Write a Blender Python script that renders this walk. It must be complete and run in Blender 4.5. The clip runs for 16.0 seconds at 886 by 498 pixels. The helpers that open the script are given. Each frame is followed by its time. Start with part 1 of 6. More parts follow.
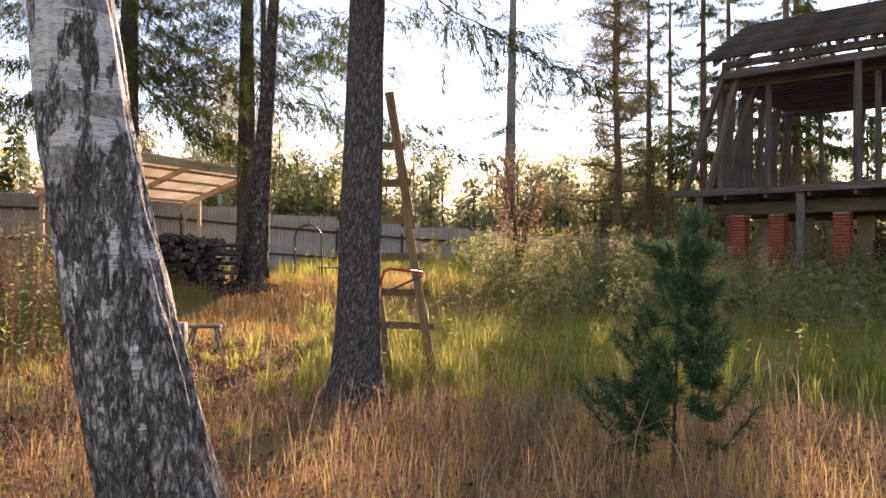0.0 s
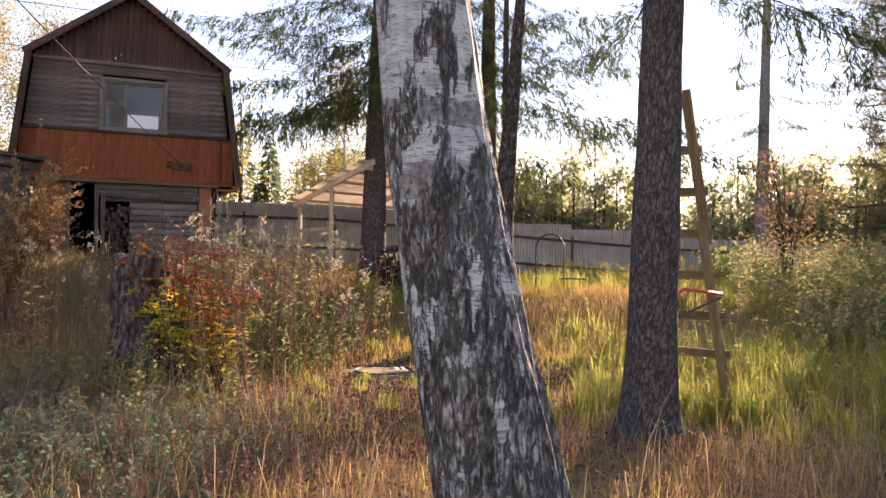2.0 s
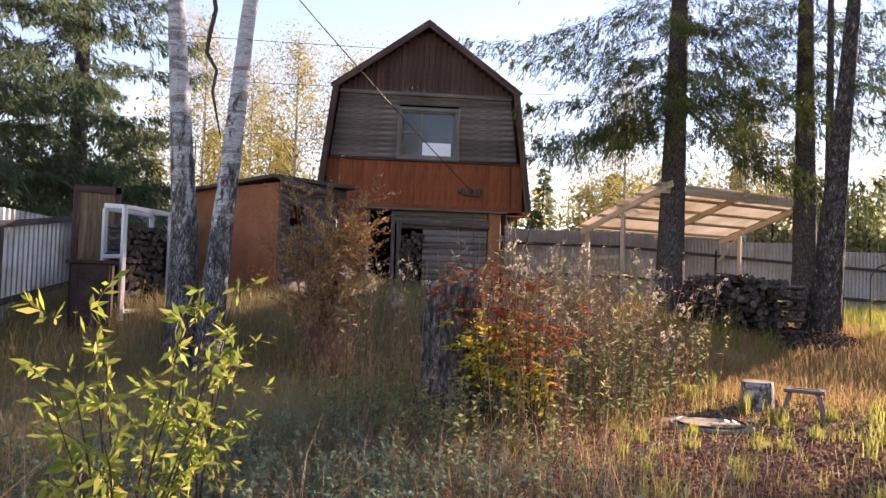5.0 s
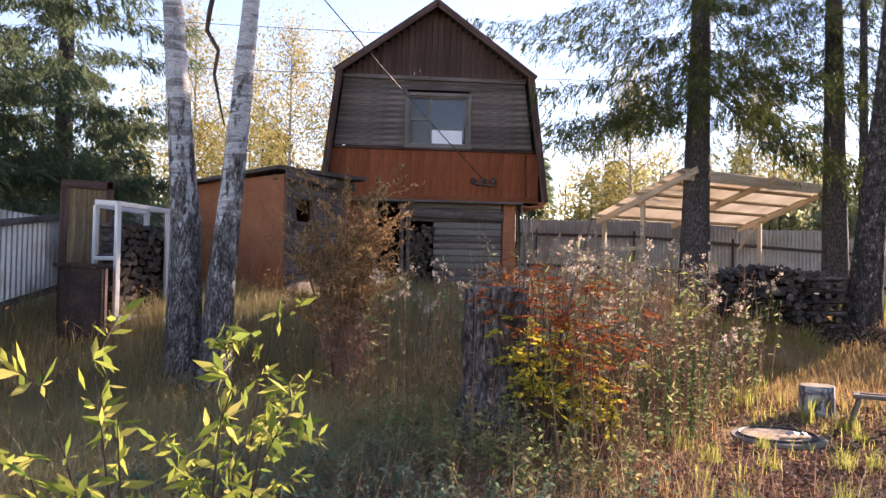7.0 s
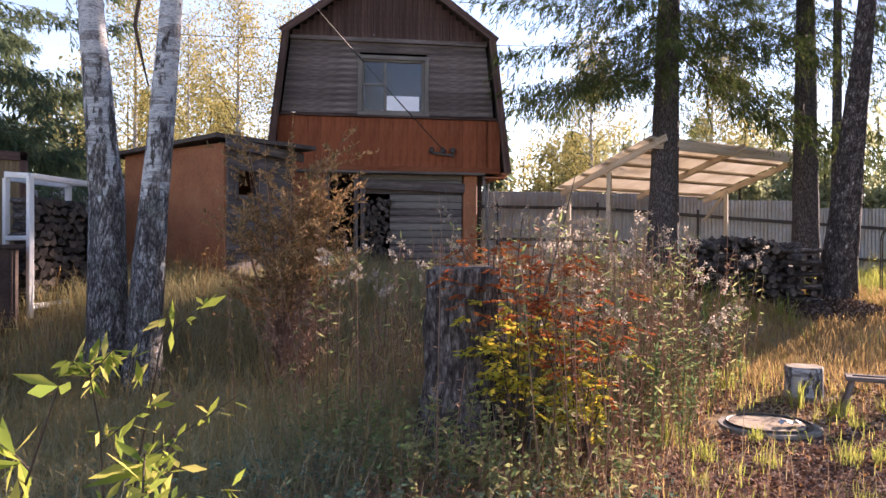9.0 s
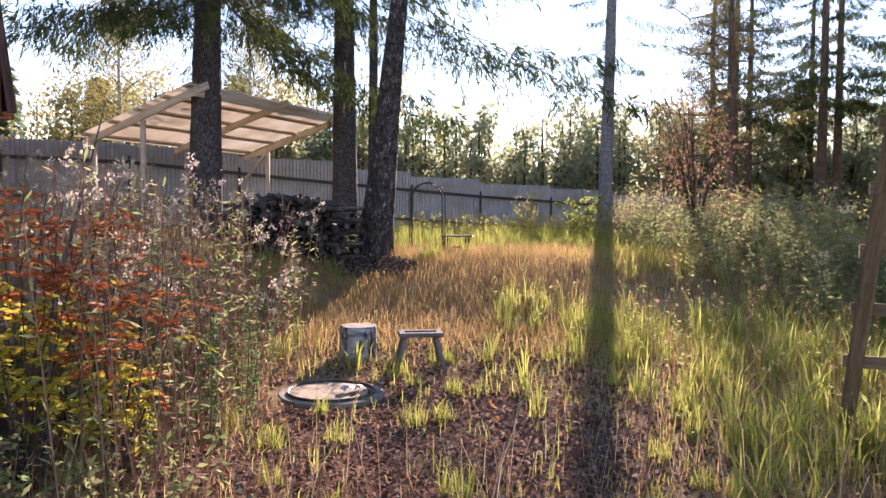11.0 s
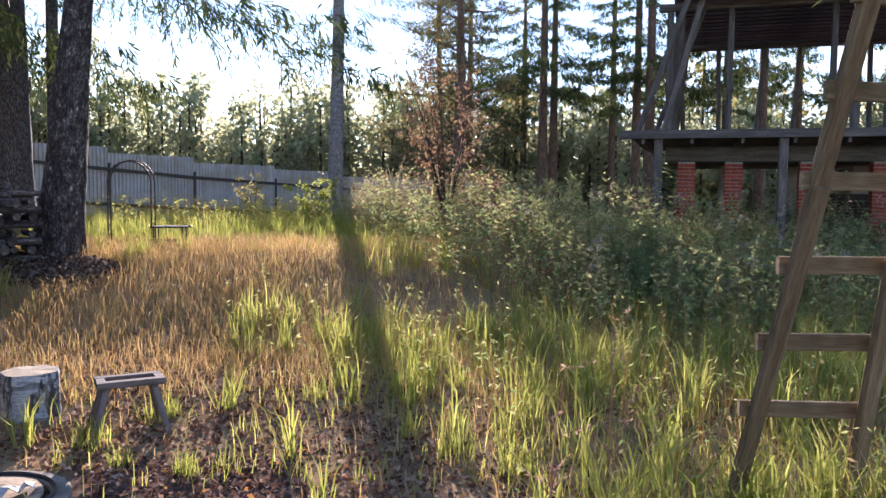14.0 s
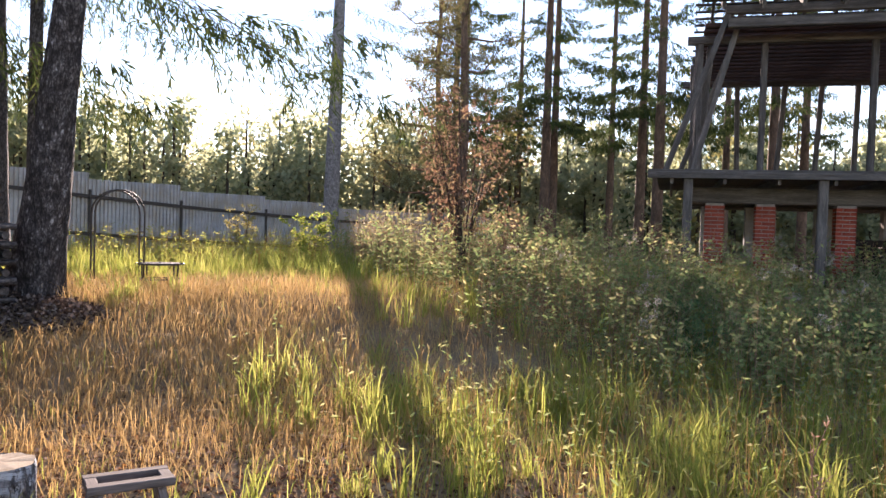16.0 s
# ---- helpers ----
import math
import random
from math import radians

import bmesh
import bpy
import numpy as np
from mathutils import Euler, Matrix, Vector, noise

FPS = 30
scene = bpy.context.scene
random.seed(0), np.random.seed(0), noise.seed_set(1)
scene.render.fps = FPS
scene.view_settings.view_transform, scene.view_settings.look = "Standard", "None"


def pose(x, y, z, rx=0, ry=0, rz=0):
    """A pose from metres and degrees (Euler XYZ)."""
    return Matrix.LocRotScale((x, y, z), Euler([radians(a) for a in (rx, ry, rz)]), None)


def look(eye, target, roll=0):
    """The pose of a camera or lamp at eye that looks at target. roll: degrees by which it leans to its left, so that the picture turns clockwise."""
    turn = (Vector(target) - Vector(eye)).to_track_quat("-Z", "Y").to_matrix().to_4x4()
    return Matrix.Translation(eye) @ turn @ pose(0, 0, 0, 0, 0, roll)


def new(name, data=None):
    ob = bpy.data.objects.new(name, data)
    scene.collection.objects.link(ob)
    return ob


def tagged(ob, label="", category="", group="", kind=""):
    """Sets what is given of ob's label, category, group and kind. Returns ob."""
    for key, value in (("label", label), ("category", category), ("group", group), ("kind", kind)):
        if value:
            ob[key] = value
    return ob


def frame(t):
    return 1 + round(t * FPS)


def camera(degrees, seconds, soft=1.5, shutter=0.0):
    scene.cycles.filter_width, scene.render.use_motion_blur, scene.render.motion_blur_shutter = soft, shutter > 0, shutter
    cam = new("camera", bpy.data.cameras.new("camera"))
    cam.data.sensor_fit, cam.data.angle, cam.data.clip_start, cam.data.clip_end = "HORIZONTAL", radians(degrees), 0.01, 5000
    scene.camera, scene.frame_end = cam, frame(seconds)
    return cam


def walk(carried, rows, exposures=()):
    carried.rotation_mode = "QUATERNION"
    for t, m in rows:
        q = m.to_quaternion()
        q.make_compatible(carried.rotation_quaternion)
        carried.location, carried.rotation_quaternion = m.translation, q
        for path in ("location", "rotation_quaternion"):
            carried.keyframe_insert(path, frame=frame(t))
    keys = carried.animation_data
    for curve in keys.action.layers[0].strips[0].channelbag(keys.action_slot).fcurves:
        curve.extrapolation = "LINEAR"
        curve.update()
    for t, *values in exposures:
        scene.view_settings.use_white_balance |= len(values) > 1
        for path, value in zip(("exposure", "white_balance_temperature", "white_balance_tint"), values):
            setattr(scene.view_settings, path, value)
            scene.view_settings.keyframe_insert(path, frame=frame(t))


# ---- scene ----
cam = camera(58.8, 16.0)
PATH = [
    (0, (0.238, 0.019, 1.424), (0.173, 2.018, 1.445), 0.1),
    (0.5, (-0.018, 0.19, 1.493), (-0.248, 2.177, 1.524), 0.2),
    (1, (-0.25, 0.238, 1.513), (-0.624, 2.202, 1.554), 0.2),
    (1.5, (-0.421, 0.396, 1.48), (-0.917, 2.333, 1.522), 0.5),
    (2, (-0.567, 0.632, 1.537), (-1.168, 2.539, 1.569), 0.7),
    (2.5, (-0.812, 0.781, 1.494), (-1.519, 2.651, 1.523), 1.2),
    (3, (-1.015, 0.726, 1.573), (-1.833, 2.551, 1.601), 1.6),
    (3.5, (-1.217, 0.929, 1.559), (-2.161, 2.691, 1.611), 2.2),
    (4, (-1.437, 1.136, 1.54), (-2.491, 2.835, 1.615), 2.2),
    (4.5, (-1.598, 1.264, 1.551), (-2.733, 2.909, 1.636), 2.0),
    (5, (-1.667, 1.355, 1.573), (-2.857, 2.96, 1.66), 1.8),
    (5.2, (-1.706, 1.422, 1.563), (-2.916, 3.012, 1.645), 1.6),
    (7.3, (-2.857, 1.985, 1.715), (-4.023, 3.609, 1.773), 0.9),
    (7.5, (-2.917, 2.064, 1.719), (-4.11, 3.668, 1.774), 0.5),
    (7.7, (-2.924, 2.162, 1.726), (-4.132, 3.755, 1.772), 0.5),
    (8, (-3.015, 2.244, 1.749), (-4.194, 3.859, 1.771), 0.4),
    (10.3, (-3.626, 3.36, 1.715), (-4.142, 5.291, 1.677), 0.2),
    (10.4, (-3.66, 3.393, 1.695), (-4.081, 5.347, 1.648), 0.3),
    (10.5, (-3.694, 3.464, 1.701), (-4.026, 5.435, 1.645), 0.3),
    (11, (-3.816, 3.84, 1.688), (-3.803, 5.838, 1.59), 0.4),
    (11.5, (-3.818, 4.279, 1.676), (-3.636, 6.267, 1.556), -0.0),
    (12, (-3.838, 4.644, 1.687), (-3.461, 6.604, 1.563), 0.3),
    (12.5, (-3.956, 5.051, 1.766), (-3.412, 6.971, 1.641), 0.5),
    (13, (-3.909, 5.416, 1.701), (-3.274, 7.308, 1.57), 0.6),
    (13.5, (-3.83, 5.776, 1.796), (-3.142, 7.648, 1.653), 0.7),
    (14, (-3.91, 6.148, 1.773), (-3.192, 8.01, 1.632), 0.6),
    (14.5, (-3.984, 6.499, 1.827), (-3.244, 8.354, 1.705), 0.7),
    (15, (-3.969, 6.831, 1.854), (-3.212, 8.68, 1.758), 1.0),
    (15.5, (-4.019, 7.15, 1.845), (-3.248, 8.994, 1.772), 1.3),
    (16, (-4.116, 7.569, 1.908), (-3.342, 9.412, 1.845), 1.8),
]
walk(cam, [(t, look(eye, target, roll)) for t, eye, target, roll in PATH], [(0, 1.9, 7600, 36), (4, 1.87, 7000, 37), (8, 2.02, 6500, 35), (10.5, 1.85, 6300, 37), (12.5, 2.02, 5500, 26), (13.5, 2.02, 5500, 26), (14, 1.87, 5700, 29), (16, 2.0, 6300, 30)])

# ---- light ----
SKY, SUN = 0.10, 5.0
SUN_AZ, SUN_EL = radians(12.2), radians(15.5)
world = bpy.data.worlds.new("world")
scene.world = world
world.use_nodes = True
wn = world.node_tree.nodes
sky = wn.new("ShaderNodeTexSky")
sky.sky_type = "NISHITA"
sky.sun_disc = False
sky.sun_elevation = SUN_EL
sky.sun_rotation = SUN_AZ
sky.dust_density = 0.0
sky.air_density = 1.0
wn["Background"].inputs["Strength"].default_value = SKY
world.node_tree.links.new(sky.outputs[0], wn["Background"].inputs["Color"])
sun = new("sun", bpy.data.lights.new("sun", "SUN"))
sun.data.energy, sun.data.angle, sun.data.color = SUN, radians(0.6), (1.0, 0.86, 0.66)
sun.matrix_world = look((60 * math.sin(SUN_AZ), 60 * math.cos(SUN_AZ), 60 * math.tan(SUN_EL)), (0, 0, 0))


# ---- materials ----
def ramp(nt, fac, stops):
    r = nt.nodes.new("ShaderNodeValToRGB")
    while len(r.color_ramp.elements) < len(stops):
        r.color_ramp.elements.new(0.5)
    for e, (p, c) in zip(r.color_ramp.elements, stops):
        e.position, e.color = p, (*c, 1)
    nt.links.new(fac, r.inputs[0])
    return r.outputs[0]


def tex_noise(nt, scale, detail=4.0, stretch=(1, 1, 1), rough=0.55, space="Object"):
    tc, mp = nt.nodes.new("ShaderNodeTexCoord"), nt.nodes.new("ShaderNodeMapping")
    mp.inputs["Scale"].default_value = stretch
    nt.links.new(tc.outputs[space], mp.inputs[0])
    n = nt.nodes.new("ShaderNodeTexNoise")
    n.inputs["Scale"].default_value, n.inputs["Detail"].default_value, n.inputs["Roughness"].default_value = scale, detail, rough
    nt.links.new(mp.outputs[0], n.inputs["Vector"])
    return n.outputs["Fac"]


def math_node(nt, op, a, b):
    m = nt.nodes.new("ShaderNodeMath")
    m.operation = op
    for k, v in enumerate((a, b)):
        if isinstance(v, (int, float)):
            m.inputs[k].default_value = v
        else:
            nt.links.new(v, m.inputs[k])
    return m.outputs[0]


def mix_col(nt, fac, a, b, blend="MIX"):
    m = nt.nodes.new("ShaderNodeMix")
    m.data_type, m.blend_type = "RGBA", blend
    for k, v in ((0, fac), (6, a), (7, b)):
        if isinstance(v, (int, float)):
            m.inputs[k].default_value = v
        elif isinstance(v, tuple):
            m.inputs[k].default_value = (*v, 1)
        else:
            nt.links.new(v, m.inputs[k])
    return m.outputs[2]


def blank(name):
    m = bpy.data.materials.new(name)
    m.use_nodes = True
    return m, m.node_tree, m.node_tree.nodes["Principled BSDF"]


def bumped(nt, bsdf, height, strength, dist):
    b = nt.nodes.new("ShaderNodeBump")
    b.inputs["Strength"].default_value, b.inputs["Distance"].default_value = strength, dist
    nt.links.new(height, b.inputs["Height"])
    nt.links.new(b.outputs[0], bsdf.inputs["Normal"])


def surface(name, stops, scale=6.0, stretch=(1, 1, 1), rough=0.85, bump=0.5, dist=0.01, fine=8.0, metal=0.0, vary=0.25, dirt=None):
    """Two-scale noise colour with relief; vary: difference from piece to piece."""
    m, nt, bsdf = blank(name)
    big = tex_noise(nt, scale, 5, stretch)
    small = tex_noise(nt, scale * fine, 4, stretch)
    both = math_node(nt, "ADD", math_node(nt, "MULTIPLY", big, 0.6), math_node(nt, "MULTIPLY", small, 0.4))
    col = ramp(nt, both, stops)
    if dirt:
        stain = ramp(nt, tex_noise(nt, dirt[1], 3), [(0.45, (0, 0, 0)), (0.65, (1, 1, 1))])
        col = mix_col(nt, stain, col, dirt[0])
    if vary:
        info = nt.nodes.new("ShaderNodeObjectInfo")
        k = math_node(nt, "ADD", math_node(nt, "MULTIPLY", info.outputs["Random"], vary), 1 - vary / 2)
        v = nt.nodes.new("ShaderNodeVectorMath")
        v.operation = "SCALE"
        nt.links.new(col, v.inputs[0])
        nt.links.new(k, v.inputs["Scale"])
        col = v.outputs[0]
    nt.links.new(col, bsdf.inputs["Base Color"])
    bsdf.inputs["Roughness"].default_value, bsdf.inputs["Metallic"].default_value = rough, metal
    if rough > 0.7:
        bsdf.inputs["Specular IOR Level"].default_value = 0.15
    bumped(nt, bsdf, both, bump, dist)
    return m


def leafy(name, stops, through_light=0.45, rough=0.6, patch=None):
    """Thin leaves and blades, each with a tint of its own, that let light through."""
    m, nt, bsdf = blank(name)
    geo = nt.nodes.new("ShaderNodeNewGeometry")
    fac = geo.outputs["Random Per Island"]
    if patch:
        fac = math_node(nt, "ADD", math_node(nt, "MULTIPLY", fac, 0.5), math_node(nt, "MULTIPLY", tex_noise(nt, patch, 3, space="Object"), 0.5))
    col = ramp(nt, fac, stops)
    nt.links.new(col, bsdf.inputs["Base Color"])
    bsdf.inputs["Roughness"].default_value, bsdf.inputs["Specular IOR Level"].default_value = rough, 0.015
    tr, mx = nt.nodes.new("ShaderNodeBsdfTranslucent"), nt.nodes.new("ShaderNodeMixShader")
    nt.links.new(col, tr.inputs[0])
    mx.inputs[0].default_value = through_light
    nt.links.new(bsdf.outputs[0], mx.inputs[1])
    nt.links.new(tr.outputs[0], mx.inputs[2])
    nt.links.new(mx.outputs[0], nt.nodes["Material Output"].inputs[0])
    return m


def furrows(nt, scale, stretch, width):
    """Long cracks between plates of bark: 0 in the crack, 1 on the plate."""
    tc, mp, vm, vo = (nt.nodes.new(k) for k in ("ShaderNodeTexCoord", "ShaderNodeMapping", "ShaderNodeVectorMath", "ShaderNodeTexVoronoi"))
    mp.inputs["Scale"].default_value = (1, 1, stretch)
    nt.links.new(tc.outputs["Object"], mp.inputs[0])
    nt.links.new(mp.outputs[0], vm.inputs[0])
    warp = math_node(nt, "MULTIPLY", tex_noise(nt, scale * 0.8, 4, (1, 1, stretch), 0.65), 3.2 / scale)
    nt.links.new(warp, vm.inputs[1])
    vo.feature = "DISTANCE_TO_EDGE"
    vo.inputs["Scale"].default_value = scale
    nt.links.new(vm.outputs[0], vo.inputs["Vector"])
    return ramp(nt, vo.outputs["Distance"], [(0.02, (0, 0, 0)), (width, (1, 1, 1))])


def with_furrows(m, scale, stretch, width, depth):
    """Darkens the cracks of a bark that has already been made."""
    nt = m.node_tree
    bsdf = nt.nodes["Principled BSDF"]
    col = bsdf.inputs["Base Color"].links[0].from_socket
    crack = math_node(nt, "MULTIPLY", math_node(nt, "SUBTRACT", 1.0, furrows(nt, scale, stretch, width)), depth)
    nt.links.new(mix_col(nt, crack, col, (0.018, 0.015, 0.014)), bsdf.inputs["Base Color"])
    return m


def birch_bark(name, low, high):
    """White bark with dark dashes above, dark split bark towards the foot."""
    m, nt, bsdf = blank(name)
    tc, sep = nt.nodes.new("ShaderNodeTexCoord"), nt.nodes.new("ShaderNodeSeparateXYZ")
    nt.links.new(tc.outputs["Object"], sep.inputs[0])
    white = ramp(nt, tex_noise(nt, 7, 5, (1, 1, 3)), [(0.3, (0.26, 0.28, 0.29)), (0.5, (0.42, 0.435, 0.44)), (0.75, (0.58, 0.575, 0.55))])
    dash = ramp(nt, tex_noise(nt, 24, 3, (1, 1, 7)), [(0.55, (0, 0, 0)), (0.60, (1, 1, 1))])
    white = mix_col(nt, math_node(nt, "MULTIPLY", dash, 0.7), white, (0.08, 0.07, 0.065))
    band = ramp(nt, tex_noise(nt, 3.2, 4, (0.35, 0.35, 2.6), 0.65), [(0.53, (0, 0, 0)), (0.57, (1, 1, 1))])
    rough_band = ramp(nt, tex_noise(nt, 40, 5, (1, 1, 0.8), 0.7), [(0.4, (0.05, 0.046, 0.045)), (0.6, (0.24, 0.225, 0.215))])
    white = mix_col(nt, math_node(nt, "MULTIPLY", band, 0.85), white, rough_band)
    split = tex_noise(nt, 46, 6, (1, 1, 0.42), 0.75)
    plate = tex_noise(nt, 10, 4, (1, 1, 0.45))
    rough_bark = math_node(nt, "ADD", math_node(nt, "MULTIPLY", split, 0.7), math_node(nt, "MULTIPLY", plate, 0.3))
    dark = ramp(nt, rough_bark, [(0.40, (0.022, 0.019, 0.019)), (0.46, (0.10, 0.09, 0.088)), (0.53, (0.23, 0.215, 0.21)), (0.60, (0.50, 0.485, 0.47))])
    plates = furrows(nt, 21, 0.24, 0.17)
    dark = mix_col(nt, math_node(nt, "ADD", math_node(nt, "MULTIPLY", plates, 0.8), 0.2), (0.018, 0.015, 0.015), dark)
    rough_bark = math_node(nt, "ADD", math_node(nt, "MULTIPLY", rough_bark, 0.5), math_node(nt, "MULTIPLY", plates, 0.5))
    green = ramp(nt, tex_noise(nt, 6, 4), [(0.52, (0, 0, 0)), (0.62, (1, 1, 1))])
    dark = mix_col(nt, math_node(nt, "MULTIPLY", green, 0.3), dark, (0.13, 0.16, 0.12))
    tongue = tex_noise(nt, 8.5, 5, (1, 1, 0.36), 0.6)
    zone = nt.nodes.new("ShaderNodeMapRange")
    zone.inputs[1].default_value, zone.inputs[2].default_value, zone.inputs[3].default_value, zone.inputs[4].default_value = low, high, 0.21, -0.19
    nt.links.new(sep.outputs[2], zone.inputs[0])
    k = math_node(nt, "ADD", tongue, zone.outputs[0])
    fac = ramp(nt, math_node(nt, "ADD", k, math_node(nt, "MULTIPLY", math_node(nt, "SUBTRACT", split, 0.5), 0.35)), [(0.475, (0, 0, 0)), (0.495, (1, 1, 1))])
    nt.links.new(mix_col(nt, fac, white, dark), bsdf.inputs["Base Color"])
    bsdf.inputs["Roughness"].default_value = 0.8
    h = math_node(nt, "MULTIPLY", rough_bark, math_node(nt, "ADD", fac, 0.08))
    bumped(nt, bsdf, math_node(nt, "ADD", h, math_node(nt, "MULTIPLY", fac, 0.25)), 1.0, 0.035)
    return m


def glass_mat():
    m, nt, bsdf = blank("window_glass")
    bsdf.inputs["Base Color"].default_value = (0.9, 0.95, 1, 1)
    bsdf.inputs["Roughness"].default_value = 0.03
    bsdf.inputs["Transmission Weight"].default_value = 1.0
    bsdf.inputs["IOR"].default_value = 1.45
    return m


M_GROUND = surface("soil", [(0.3, (0.12, 0.085, 0.05)), (0.5, (0.25, 0.175, 0.10)), (0.7, (0.40, 0.29, 0.16))], 1.3, bump=0.8, dist=0.03, fine=14, vary=0)
def with_humus(m):
    """Dark leaf mould in the trodden clearing, with a ragged edge."""
    nt = m.node_tree
    bsdf = nt.nodes["Principled BSDF"]
    col = bsdf.inputs["Base Color"].links[0].from_socket
    tc, mp, ln = nt.nodes.new("ShaderNodeTexCoord"), nt.nodes.new("ShaderNodeMapping"), nt.nodes.new("ShaderNodeVectorMath")
    mp.inputs["Location"].default_value, mp.inputs["Scale"].default_value = (3.9 / 2.7, -9.3 / 4.6, 0), (1 / 2.7, 1 / 4.6, 0)
    ln.operation = "LENGTH"
    nt.links.new(tc.outputs["Object"], mp.inputs[0])
    nt.links.new(mp.outputs[0], ln.inputs[0])
    edge = math_node(nt, "ADD", ln.outputs["Value"], math_node(nt, "MULTIPLY", tex_noise(nt, 1.6, 5), 0.7))
    fac = ramp(nt, edge, [(0.0, (1, 1, 1)), (0.9, (1, 1, 1)), (1.0, (0, 0, 0))])
    mould = ramp(nt, tex_noise(nt, 9, 5), [(0.35, (0.045, 0.030, 0.024)), (0.65, (0.16, 0.105, 0.08))])
    nt.links.new(mix_col(nt, fac, col, mould), bsdf.inputs["Base Color"])


with_humus(M_GROUND)
M_GROUND.node_tree.nodes["Principled BSDF"].inputs["Specular IOR Level"].default_value = 0.0
M_BIRCH = birch_bark("birch_bark", 0.25, 3.2)
M_BIRCH_B = birch_bark("birch_bark_slender", 0.3, 4.6)
M_OLD_BARK = surface("old_birch_bark", [(0.36, (0.016, 0.013, 0.012)), (0.48, (0.06, 0.05, 0.045)), (0.58, (0.15, 0.13, 0.12)), (0.66, (0.42, 0.40, 0.38))], 14, (1, 1, 0.5), 0.92, 1.0, 0.035, 3, vary=0)
with_furrows(M_OLD_BARK, 20, 0.35, 0.2, 0.8)
M_BIRCH_BLOCK = birch_bark("birch_bark_block", -0.9, 0.75)
M_SPRUCE_BARK = surface("spruce_bark", [(0.34, (0.055, 0.048, 0.045)), (0.5, (0.11, 0.097, 0.092)), (0.66, (0.20, 0.183, 0.175))], 30, (1, 1, 0.4), 0.9, 1.0, 0.03, 2.6, vary=0)
with_furrows(M_SPRUCE_BARK, 26, 0.36, 0.2, 0.85)
M_GREY_BARK = surface("grey_spruce_bark", [(0.32, (0.07, 0.062, 0.058)), (0.5, (0.19, 0.175, 0.165)), (0.68, (0.36, 0.335, 0.32))], 16, (1, 1, 0.8), 0.9, 0.8, 0.015, 3, vary=0)
M_PINE_BARK = surface("pine_bark", [(0.3, (0.05, 0.035, 0.028)), (0.5, (0.14, 0.09, 0.06)), (0.72, (0.26, 0.17, 0.11))], 8, (1, 1, 0.4), 0.9, 1.0, 0.02, 3, vary=0)
M_TWIG = surface("twig", [(0.3, (0.03, 0.022, 0.018)), (0.7, (0.12, 0.085, 0.06))], 12, vary=0)
M_NEEDLE = leafy("spruce_needles", [(0.0, (0.03, 0.052, 0.018)), (0.45, (0.06, 0.085, 0.028)), (0.8, (0.11, 0.125, 0.04)), (1.0, (0.18, 0.15, 0.06))], 0.4, patch=0.9)
# paler and greyer than the near needles: distance haze put into the colour
M_HAZY_NEEDLE = leafy("hazy_far_needles", [(0.0, (0.06, 0.09, 0.055)), (0.5, (0.105, 0.145, 0.08)), (1.0, (0.19, 0.21, 0.11))], 0.5, patch=0.2)
M_OLIVE_NEEDLE = leafy("olive_pine_needles", [(0.0, (0.07, 0.08, 0.035)), (0.5, (0.15, 0.14, 0.06)), (1.0, (0.30, 0.21, 0.10))], 0.5, patch=0.6)
M_PINE_NEEDLE = leafy("pine_needles", [(0.0, (0.03, 0.07, 0.04)), (0.6, (0.06, 0.12, 0.06)), (1.0, (0.13, 0.18, 0.08))], 0.35)
M_STRAW = leafy("dry_grass", [(0.0, (0.24, 0.145, 0.065)), (0.35, (0.42, 0.27, 0.11)), (0.7, (0.54, 0.37, 0.155)), (1.0, (0.60, 0.46, 0.22))], 0.5, patch=0.5)
M_GREEN = leafy("green_grass", [(0.0, (0.14, 0.18, 0.04)), (0.45, (0.30, 0.33, 0.065)), (0.7, (0.44, 0.42, 0.11)), (1.0, (0.55, 0.46, 0.20))], 0.55, patch=0.6)
M_BROWN = leafy("withered_stems", [(0.0, (0.16, 0.085, 0.06)), (0.5, (0.36, 0.225, 0.16)), (1.0, (0.56, 0.43, 0.31))], 0.55, patch=0.8)
M_LITTER = leafy("fallen_leaves", [(0.0, (0.06, 0.033, 0.022)), (0.4, (0.14, 0.075, 0.048)), (0.70, (0.24, 0.14, 0.10)), (0.90, (0.42, 0.32, 0.25)), (1.0, (0.50, 0.22, 0.05))], 0.25, 0.7)
M_HEAP = leafy("rotting_leaves", [(0.0, (0.04, 0.027, 0.02)), (0.6, (0.11, 0.075, 0.058)), (1.0, (0.30, 0.23, 0.18))], 0.2, 0.9)
M_HERB = leafy("herb_leaves", [(0.0, (0.06, 0.11, 0.05)), (0.5, (0.13, 0.20, 0.08)), (1.0, (0.24, 0.29, 0.13))], 0.5, patch=0.8)
M_BLUEHERB = leafy("blue_green_herbs", [(0.0, (0.07, 0.12, 0.08)), (0.5, (0.15, 0.22, 0.14)), (1.0, (0.28, 0.33, 0.22))], 0.45, patch=0.8)
M_REDWEED = leafy("reddish_withered_weeds", [(0.0, (0.13, 0.065, 0.05)), (0.5, (0.30, 0.17, 0.125)), (1.0, (0.50, 0.35, 0.25))], 0.5, patch=0.8)
M_MEADOW = leafy("grey_green_grass", [(0.0, (0.16, 0.18, 0.075)), (0.5, (0.37, 0.32, 0.16)), (1.0, (0.58, 0.48, 0.29))], 0.5, patch=1.2)
